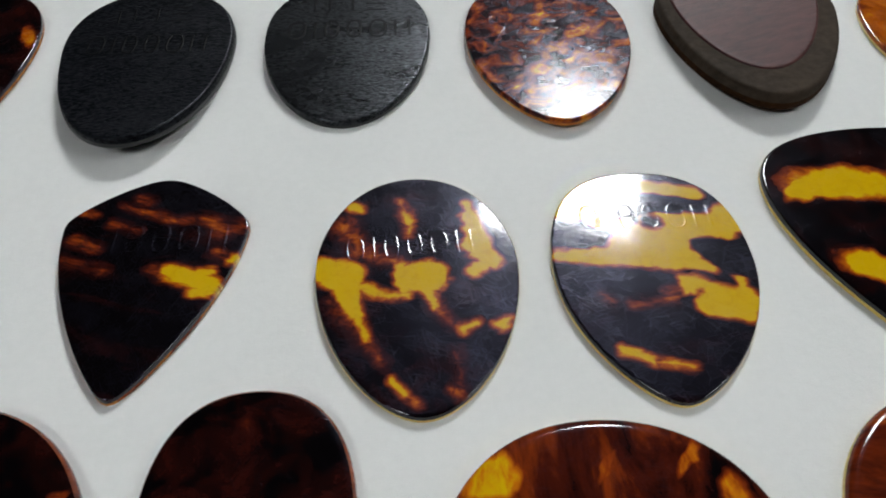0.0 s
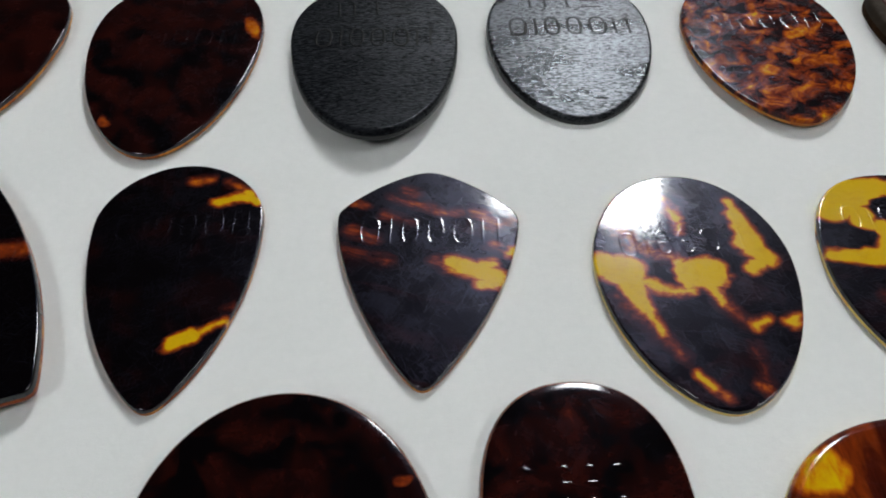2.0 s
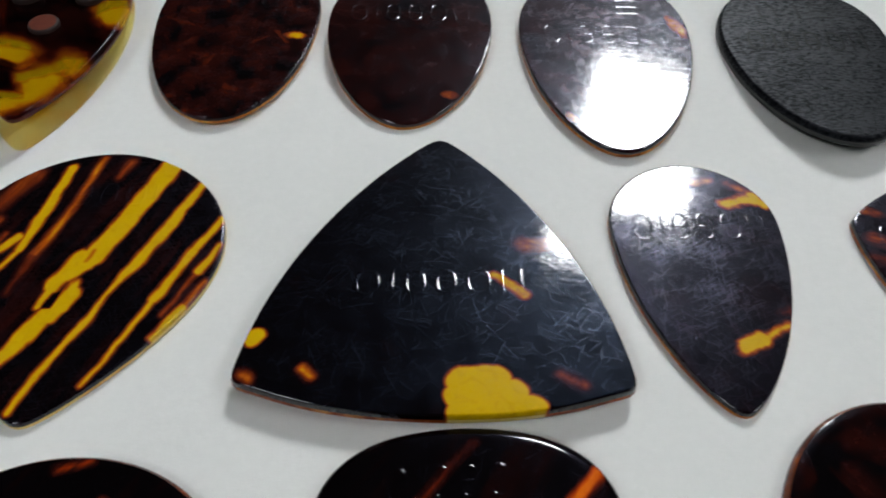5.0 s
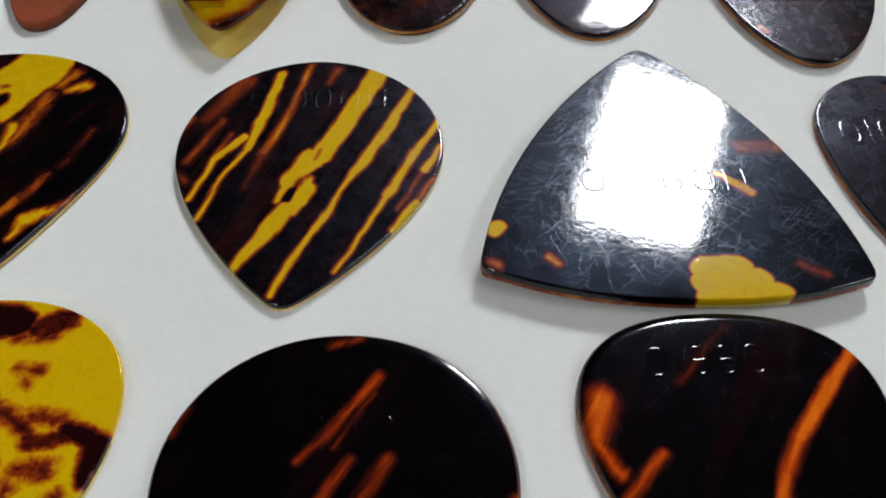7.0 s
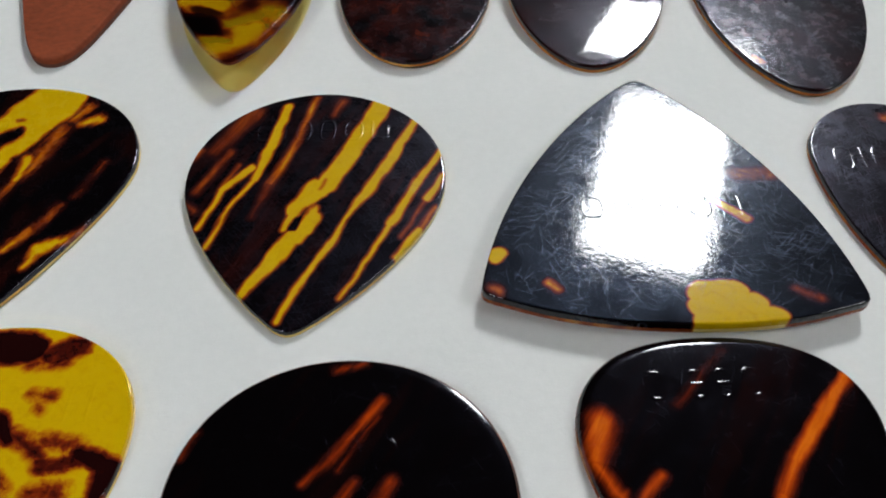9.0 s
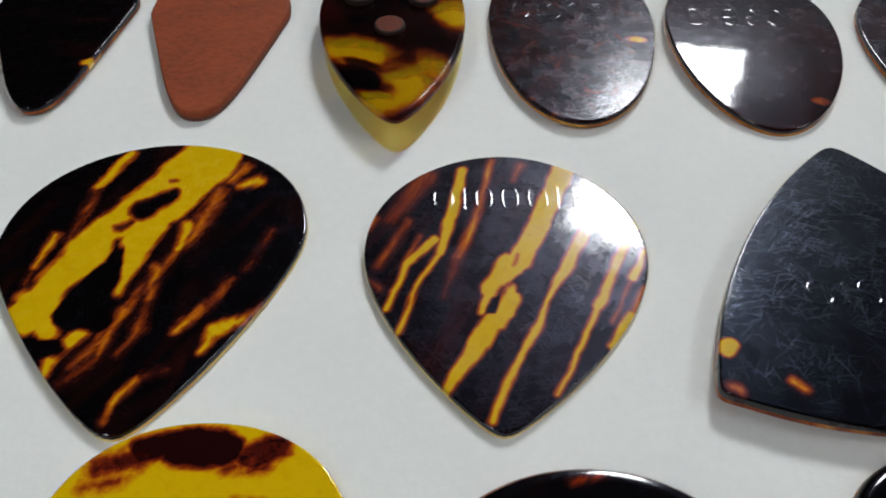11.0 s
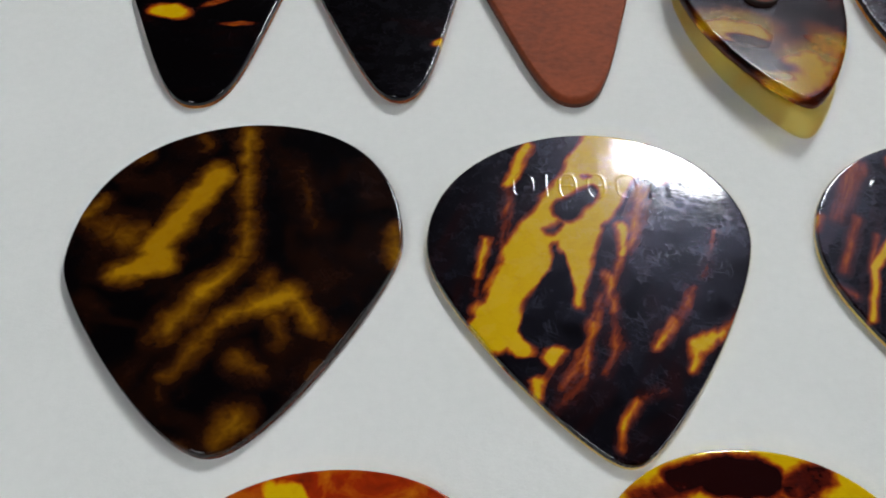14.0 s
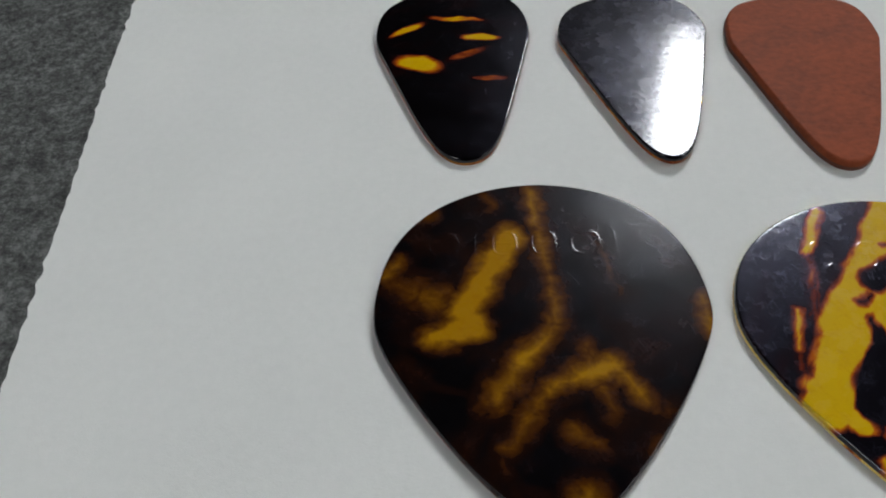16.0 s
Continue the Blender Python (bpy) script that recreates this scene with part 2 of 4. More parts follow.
def felt_material():
    n = Nodes("grey_felt")
    p = n.coords()
    fleck = n.noise(p, 1.6, 6.0, 0.8).outputs["Fac"]
    tuft = n.noise(p, 0.35, 4.0, 0.6).outputs["Fac"]
    value = n.math("ADD", n.math("MULTIPLY", fleck, 0.75), n.math("MULTIPLY", tuft, 0.25))
    n.put(n.bsdf, **{"Base Color": n.ramp(value, [(0.38, (0.06, 0.062, 0.06)), (0.50, (0.14, 0.145, 0.14)), (0.62, (0.30, 0.31, 0.30))]), "Roughness": 0.95,
          "Specular IOR Level": 0.1, "Normal": n.bump(fleck, 1.0, 0.0005)})
    return n.mat


def wall_material(name, colour):
    n = Nodes(name)
    p = n.coords(1.0)
    value = n.noise(p, 3.0, 5.0).outputs["Fac"]
    n.put(n.bsdf, **{"Base Color": n.ramp(value, [(0.3, tuple(c * 0.92 for c in colour)), (0.7, colour)]), "Roughness": 0.85, "Normal": n.bump(n.noise(p, 60.0, 3.0).outputs["Fac"], 0.2, 0.002)})
    return n.mat


def glow_material(strength):
    n = Nodes("lamp_diffuser")
    n.put(n.bsdf, **{"Base Color": (0.8, 0.8, 0.8, 1), "Emission Color": (0.966, 0.996, 1.02, 1), "Emission Strength": strength})
    return n.mat


PAPER, FELT = paper_material(), felt_material()
WALL, CEIL, FLOOR = wall_material("wall_paint", (0.012, 0.014, 0.020)), wall_material("ceiling_paint", (0.012, 0.014, 0.020)), wall_material("floor_covering", (0.10, 0.09, 0.08))
WOOD = matte("table_wood", (0.22, 0.13, 0.07), 0.45, 0.12, 0.0002, 0.35, (0.15, 1, 1))
LAMP_METAL = matte("lamp_housing", (0.7, 0.7, 0.69), 0.4, 0.05, 0.00002, 0.06)
MARK_BLACK = matte("black_vulcanite_mark", (0.010, 0.010, 0.011), 0.35, 1.2, 0.00003)
MARK_WORN = matte("worn_vulcanite_mark", (0.003, 0.003, 0.0035), 0.5, 1.6, 0.0001, 0.5, (1, 1, 1), 0, 0.1)
# how far each rim's colour is lightened to paint in light through the sheet
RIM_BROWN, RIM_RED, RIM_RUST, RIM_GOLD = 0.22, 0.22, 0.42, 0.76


# ---- shapes ----
def part(name, bm, material, parent=None, label=""):
    """Links a bmesh as one mesh object, under a thing or a part."""
    mesh = bpy.data.meshes.new(name)
    bm.to_mesh(mesh)
    bm.free()
    for m in material if isinstance(material, (list, tuple)) else [material]:
        mesh.materials.append(m)
    ob = new(name, mesh)
    if parent:
        ob.parent = parent
    if label:
        tagged(ob, label)
    return ob


def box(bm, x0, y0, z0, x1, y1, z1):
    made = bmesh.ops.create_cube(bm, size=1)["verts"]
    for v in made:
        v.co = Vector(((x0 + x1) / 2 + v.co.x * (x1 - x0), (y0 + y1) / 2 + v.co.y * (y1 - y0), (z0 + z1) / 2 + v.co.z * (z1 - z0)))
    return made


def block(name, x0, y0, z0, x1, y1, z1, material, parent=None, bevel=0.0, label=""):
    bm = bmesh.new()
    box(bm, x0, y0, z0, x1, y1, z1)
    if bevel:
        bmesh.ops.bevel(bm, geom=bm.edges[:], offset=bevel, segments=2, affect="EDGES")
    return part(name, bm, material, parent, label)


def outline(shape, soften=0.35):
    """A pick's outline, the same on both sides of its long axis. shape: half width, height above and below the shoulders, the fullness of the
    crown, upper and lower shoulder and tip, and the inward lean of the curve above and below the shoulders in degrees."""
    wide, up, down, crown, high, low, tip, lean_up, lean_down = shape
    a, b = radians(lean_up), radians(lean_down)
    arcs = [((0, up), (crown * wide, up), (wide - math.sin(a) * high * up, math.cos(a) * high * up), (wide, 0)),
            ((wide, 0), (wide - math.sin(b) * low * down, -math.cos(b) * low * down), (tip * wide, -down), (0, -down))]
    half = []
    for p in arcs:
        for k in range(40):
            u = k / 40
            half.append(sum((Vector(q) * w for q, w in zip(p, ((1 - u) ** 3, 3 * u * (1 - u) ** 2, 3 * u * u * (1 - u), u ** 3))), Vector((0, 0))))
    half.append(Vector((0, -down)))
    ring = half + [Vector((-v.x, v.y)) for v in half[-2:0:-1]]
    # even steps, then a slight rounding of the corners
    steps = [(ring[(i + 1) % len(ring)] - v).length for i, v in enumerate(ring)]
    total, count, even, i, gone = sum(steps), 128, [], 0, 0.0
    for k in range(count):
        want = total * k / count
        while gone + steps[i] < want:
            gone += steps[i]
            i += 1
        even.append(ring[i].lerp(ring[(i + 1) % len(ring)], (want - gone) / max(steps[i], 1e-9)))
    even = [v * 1.012 for v in even]
    for _ in range(max(1, round(soften * 6))):
        even = [(even[k - 1] + 2 * even[k] + even[(k + 1) % count]) / 4 for k in range(count)]
    return even


def plate(ring, rise, thick, bevel, rim_from=0.45):
    """A plate with a rounded edge that lies on its underside. ring: outline in mm; rise(x, y): how far it is bent up. Material 0: face; 1: rim."""
    bm = bmesh.new()
    centre = sum(ring, Vector((0, 0))) / len(ring)
    size = sum((v - centre).length for v in ring) / len(ring)
    rows = [(0.10 * bevel, 0.0), (0.0, 0.10 * thick), (0.06 * bevel, 0.42 * thick), (0.18 * bevel, 0.74 * thick), (0.45 * bevel, 0.93 * thick), (bevel, thick)]
    rows += [(bevel * 1.35 + 0.05, thick)] + [(size * k, thick) for k in (0.16, 0.32, 0.5, 0.68, 0.85)]
    loops = []
    for inset, z in rows:
        loop = []
        for v in ring:
            d = (v - centre)
            q = centre + d * max(0.02, 1 - inset / size)
            loop.append(bm.verts.new((q.x * MM, q.y * MM, (z + rise(q.x, q.y)) * MM)))
        loops.append(loop)
    count = len(ring)
    for k in range(len(loops) - 1):
        for i in range(count):
            j = (i + 1) % count
            face = bm.faces.new((loops[k][j], loops[k][i], loops[k + 1][i], loops[k + 1][j]))
            face.material_index = 1 if rows[k + 1][1] < rim_from * thick else 0
            face.smooth = True
    top = bm.verts.new((centre.x * MM, centre.y * MM, (thick + rise(centre.x, centre.y)) * MM))
    for i in range(count):
        bm.faces.new((loops[-1][(i + 1) % count], loops[-1][i], top)).smooth = True
    under = bm.faces.new(loops[0])
    under.material_index = 1
    bmesh.ops.recalc_face_normals(bm, faces=bm.faces[:])
    return bm


RISE = {}


def guitar_pick(at, shape, material, rim, thick=0.75, dome=0.25, lift=0.0, bevel=0.16, soften=0.35, arch=0.0, raised=0.0, bow=0.0, stand=0.0, rim_from=0.6, lean=0.0):
    """A pick that lies on the sheet. at: x, y in mm and its turn in degrees; dome: how far the middle stands up; lift: how far the tip does; arch: a bend along its length; raised: how far the tip side stands off the sheet; bow: a bend down at both sides; stand: how far the whole pick stands off; lean: how far one side does."""
    x, y, turn = at
    holder = new("guitar_pick")
    holder.matrix_basis = pose(x * MM, y * MM, 0, 0, 0, turn)
    wide, up, down = shape[:3]

    def rise(px, py):
        r = (px / wide) ** 2 + (max(py, 0) / up) ** 2 + (min(py, 0) / down) ** 2
        tip = max(0.0, -(py + 0.1 * down) / down)
        return stand + lean * (1 - px / wide) / 2 + bow * max(0.0, 1 - (px / wide) ** 4) * (1 - max(py, 0) / up) + dome * max(0.0, 1 - r) + lift * tip ** 1.6 + arch * max(0.0, 1 - ((py + down) / (up + down) * 2 - 1) ** 2) + raised * (1 - min(1.0, max(0.0, (py + down) / (up + down))))

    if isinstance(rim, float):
        rim = backlit_celluloid_edge(material, rim)
    for name, index, skin in (("body", 0, material), ("rim", 1, rim)):
        bm = plate(outline(shape, soften), rise, thick, bevel, rim_from)
        bmesh.ops.delete(bm, geom=[f for f in bm.faces if f.material_index != index], context="FACES")
        for f in bm.faces:
            f.material_index = 0
        part(name, bm, skin, holder)
    RISE[holder.name] = (rise, thick)
    return holder


def ridge(bm, path, closed, place, wide, tall):
    """A thin rounded ridge along a path in mm. place(q, z): a point on the face and z above it."""
    rows = []
    count = len(path)
    for k, q in enumerate(path):
        before, after = (path[k - 1], path[(k + 1) % count]) if closed else (path[max(0, k - 1)], path[min(count - 1, k + 1)])
        d = (after - before).normalized()
        side = Vector((-d.y, d.x))
        end = 0.35 if not closed and k in (0, count - 1) else 1.0
        rows.append([bm.verts.new(place(q + side * (u * wide), z * tall * end)) for u, z in ((-0.5, -0.5), (-0.3, 0.55), (-0.1, 1.0), (0.1, 1.0), (0.3, 0.55), (0.5, -0.5))])
    for k in range(count if closed else count - 1):
        a, b = rows[k], rows[(k + 1) % count]
        for m in range(5):
            bm.faces.new((a[m], b[m], b[m + 1], a[m + 1])).smooth = True


def stamp(pick, x0, y0, x1, y1, height, count=6, skin=None, wide=0.36, tall=0.018):
    """A row of plain marks, hollow ovals and bars, pressed into the pick's face."""
    rise, thick = RISE[pick.name]
    body = next(c for c in pick.children if c.name.startswith("body"))
    start, run = Vector((x0, y0)), Vector((x1 - x0, y1 - y0))
    along = run.normalized()
    up = Vector((-along.y, along.x))
    kinds = ["ring", "bar", "split", "split", "ring", "pair"] if count == 6 else ["bar", "pair", "stack"] * (count // 3)
    widths = [{"ring": 1.0, "bar": 0.2, "split": 0.85, "pair": 0.9, "stack": 0.8}[kind] for kind in kinds]
    total, gone = sum(widths) + 0.42 * (count - 1), 0.0
    unit = run.length / total

    def place(q, z):
        return (q.x * MM, q.y * MM, (thick + rise(q.x, q.y) + z) * MM)

    for kind, w in zip(kinds, widths):
        at = start + run * ((gone + w / 2) / total)
        gone += w + 0.42
        bm = bmesh.new()
        half, low = w * unit / 2 - wide * 0.3, height / 2 - wide * 0.3

        def line(ax, ay, bx, by):
            a, b = at + along * ax + up * ay, at + along * bx + up * by
            ridge(bm, [a.lerp(b, k / 4) for k in range(5)], False, place, wide, tall)

        if kind in ("ring", "split"):
            path = []
            for k in range(36):
                c, d = math.cos(radians(k * 10)), math.sin(radians(k * 10))
                path.append(at + along * (half * math.copysign(abs(c) ** 0.75, c)) + up * (low * math.copysign(abs(d) ** 0.75, d)))
            ridge(bm, path, True, place, wide, tall)
            if kind == "split":
                line(-half * 0.8, 0, half * 0.8, 0)
        elif kind == "bar":
            line(0, -low, 0, low)
        elif kind == "pair":
            line(-half, -low, -half, low), line(half, -low, half, low)
        else:
            for k in (-1, 0, 1):
                line(-half, k * low, half, k * low)
        bmesh.ops.recalc_face_normals(bm, faces=bm.faces[:])
        part("stamped_mark", bm, skin or body.data.materials[0], pick)


def leather_facing(pick, shape, material):
    """The smooth upper layer of the thick leather pick, set back from its bevelled edge."""
    rise, thick = RISE[pick.name]
    ring = [Vector((v.x * 0.84 - 0.3, v.y * 0.84 + 1.7)) for v in outline(shape)]
    ob = part("facing", plate(ring, lambda x, y: rise(x, y) + thick - 0.25, 0.45, 0.35), [material, material], pick, "smooth purplish-brown upper layer")
    return ob


def under_plate(pick, shape, material):
    """The clear lower layer of a two-layer pick, flat on the sheet."""
    return part("under_plate", plate([Vector((v.x * 0.97, v.y * 1.04 - 0.3)) for v in outline(shape)], lambda x, y: 0.0, 0.7, 0.25), [material, material], pick, "clear yellow lower layer")


def studs(pick, places, radius, top, cap, shaded_side):
    """Round studs through the pick, on which it stands off the sheet."""
    for x, y in places:
        bm = bmesh.new()
        rings = []
        for r, z in ((radius, 0.0), (radius, top - 0.25), (radius * 0.96, top - 0.08), (radius * 0.86, top)):
            rings.append([bm.verts.new(((x + r * math.cos(radians(k))) * MM, (y + r * math.sin(radians(k))) * MM, z * MM)) for k in range(0, 360, 15)])
        for lower, upper in zip(rings, rings[1:]):
            for k in range(24):
                bm.faces.new((lower[k], lower[(k + 1) % 24], upper[(k + 1) % 24], upper[k])).smooth = True
        bm.faces.new(rings[0][::-1])
        bm.faces.new(rings[-1]).material_index = 1
        # sides in a darker copy of the cap's brown, shade painted in
        part("stud", bm, [shaded_side, cap], pick, "reddish-brown fibre stud")


# ---- room ----
def troffer(x, y, turn, wide, long, glow, label):
    lamp = new("ceiling_light")
    lamp.matrix_basis = pose(x, y, CEILING_Z, 0, 0, turn)
    block("diffuser", -wide / 2, -long / 2, -0.030, wide / 2, long / 2, -0.018, glow_material(glow), lamp)
    bm = bmesh.new()
    for s in (-1, 1):
        box(bm, s * wide / 2 if s > 0 else -wide / 2 - 0.03, -long / 2 - 0.03, -0.035, s * wide / 2 + (0.03 if s > 0 else 0), long / 2 + 0.03, -0.002)
        box(bm, -wide / 2, long / 2 if s > 0 else -long / 2 - 0.03, -0.035, wide / 2, long / 2 + 0.03 if s > 0 else -long / 2, -0.002)
    part("frame", bm, LAMP_METAL, lamp)
    return tagged(lamp, label, "ceiling light", "ceiling lights")


HALF, LOW = 3.6, -0.76
for name, x0, y0, x1, y1 in (("wall_north", -HALF, HALF, HALF, HALF + 0.12), ("wall_south", -HALF, -HALF - 0.12, HALF, -HALF), ("wall_east", HALF, -HALF - 0.12, HALF + 0.12, HALF + 0.12), ("wall_west", -HALF - 0.12, -HALF - 0.12, -HALF, HALF + 0.12)):
    tagged(block(name, x0, y0, LOW, x1, y1, CEILING_Z, WALL), "plain painted wall of the room", "wall", kind="structure")
tagged(block("floor", -HALF - 0.12, -HALF - 0.12, LOW - 0.1, HALF + 0.12, HALF + 0.12, LOW, FLOOR), "plain dark floor", "floor", kind="structure")
tagged(block("ceiling", -HALF - 0.12, -HALF - 0.12, CEILING_Z, HALF + 0.12, HALF + 0.12, CEILING_Z + 0.1, CEIL), "plain pale ceiling", "ceiling", kind="structure")
troffer(0.63, 2.75, -14.5, 0.50, 1.04, MAIN_GLOW, "white rectangular ceiling light with a bright diffuser")
troffer(2.3, -0.1, 0, 0.60, 1.2, SIDE_GLOW, "white rectangular ceiling light with a bright diffuser")
# unseen lamp behind the camera, added as fill to soften the shadows
troffer(-1.5, -1.6, 0, 0.60, 1.2, SIDE_GLOW, "white rectangular ceiling light with a bright diffuser")

# ---- table, felt, sheet ----
table = tagged(new("table"), "wooden table under the grey felt cloth", "table")
table.matrix_basis = pose(-0.05, 0.05, LOW)
top_z = 0.75 - 0.003
block("tabletop", -0.7, -0.45, top_z - 0.03 + 0.01, 0.7, 0.45, top_z + 0.0085, WOOD, table, 0.003)
for sx in (-1, 1):
    for sy in (-1, 1):
        block("leg", sx * 0.62 - 0.03, sy * 0.38 - 0.03, 0, sx * 0.62 + 0.03, sy * 0.38 + 0.03, top_z - 0.02, WOOD, table, 0.004)

felt_bm = bmesh.new()
box(felt_bm, -0.72, -0.42, -0.0045, 0.62, 0.52, -0.0004)
tagged(part("felt_cloth", felt_bm, FELT), "grey flecked felt cloth spread over the table", "cloth")


def paper_sheet():
    """The sheet; its short edge is torn along a perforation."""
    bm = bmesh.new()
    x0, x1, y0, y1, thick = -0.143, 0.140, -0.112, 0.118, 0.0004
    edge = []
    steps = 500
    for k in range(steps + 1):
        y = y0 + (y1 - y0) * k / steps
        wave = 0.00006 * math.sin(y * 2700) + 0.00024 * noise.noise(Vector((y * 900, 0, 0))) + 0.0003 * noise.noise(Vector((y * 60, 3, 0)))
        edge.append((x0 + wave, y))
    edge += [(x1, y1), (x1, y0)]
    low = [bm.verts.new((x, y, -thick)) for x, y in edge]
    high = [bm.verts.new((x, y, 0)) for x, y in edge]
    bm.faces.new(high), bm.faces.new(low[::-1])
    for i in range(len(edge)):
        j = (i + 1) % len(edge)
        bm.faces.new((low[i], low[j], high[j], high[i]))
    bmesh.ops.recalc_face_normals(bm, faces=bm.faces[:])
    ob = part("paper_sheet", bm, PAPER)
    ob.matrix_basis = pose(-0.0514, 0.055, 0, 0, 0, 7.9)
    return tagged(ob, "off-white sheet of heavy paper with a torn short edge", "paper")


paper_sheet()

# ---- picks ----
# mottled pick near the torn edge
pick = guitar_pick((-150.3, 35.2, 8.7),
    (13.31, 13.74, 16.69, 0.23, 0.91, 0.17, 0.31, -1.22, -0.14),
    celluloid((), strokes=[(-2.18, 7.85, -3.87, 5, 1.38, 1.15, 1), (-3.87, 5, -6.23, 0.69, 1.22, 1.33, 1), (-5.68, -0.42, -8.64, -1.51, 1.44, 0.88, 1), (-11.61, 3.87, -8.16, 1.93, 0.84, 1.57, 0.5), (-12.63, 4.52, -11.43, 5.88, 0.59, 0.48, 0.7), (0.25, 12.75, 0.74, 5.81, 0.79, 0.59, 0.75), (0.74, 5.81, 1.19, -0.4, 0.37, 0.56, 0.7), (0.98, -0.91, -1.92, -3.78, 0.52, 1.15, 0.8), (-1.92, -3.78, -4.22, -7, 1.09, 0.89, 0.7), (2.4, -5.07, 4.95, -4.52, 0.99, 1.08, 0.85), (2.78, -2.6, 3.25, -4.64, 0.34, 0.6, 0.7), (4.95, -4.76, 7.01, -7.78, 0.96, 0.52, 0.8)] +
        [(2.4, -5.07, -0.08, -6.34, 0.89, 0.79, 0.75), (-0.08, -6.34, -2.03, -8.53, 0.76, 0.86, 0.6), (-1.62, -8.56, -3.49, -10.67, 0.65, 0.47, 0.6), (3.9, -6.14, 4.33, -8.52, 0.5, 0.42, 0.6), (1.29, -9.66, 2.94, -11.1, 0.58, 0.33, 0.6), (1.85, -14.39, 0.37, -15.89, 0.92, 0.67, 0.7), (1.06, -13.93, 2.64, -15.24, 0.61, 0.38, 0.6), (-1.87, -16.53, -3.43, -16.04, 0.3, 0.3, 0.6), (12.83, 1.44, 12.82, -1.79, 0.36, 0.63, 0.8), (6.54, -11.34, 7.36, -10.52, 0.51, 0.51, 0.4), (4.95, 7.89, 6.31, 1.93, 0.38, 0.29, 0.36)] +
        [(-9.16, 10.6, -10.11, 10.36, 0.67, 0.4, 0.6), (-3.96, 12.77, -3.13, 11.39, 0.26, 0.26, 0.6), (-3.9, -10.64, -3.95, -12.35, 0.25, 0.25, 0.36), (7.82, -8.53, 8.45, -8.11, 0.45, 0.45, 0.42)],
        cuts=(),
        base=0.05, mottle=0.22, grain=0.22, warp=0.35, frayed=0.35, rag=1.3, soft=2.1, wear=0.3, haze=0.05, gloss=0.3, dim=0.88, coat=0.6, seed=1, tones=(DARK, (0.018, 0.005, 0.002), (0.085, 0.026, 0.002), (0.21, 0.086, 0.003), (0.42, 0.20, 0.003))), RIM_BROWN, thick=0.9, dome=0.12)
tagged(pick, "large rounded guitar pick in smoky brown and dull amber tortoiseshell", "guitar pick", "guitar picks on the sheet")
stamp(pick, -9.0, 7.6, 9.0, 7.0, 2.6, tall=0.011)

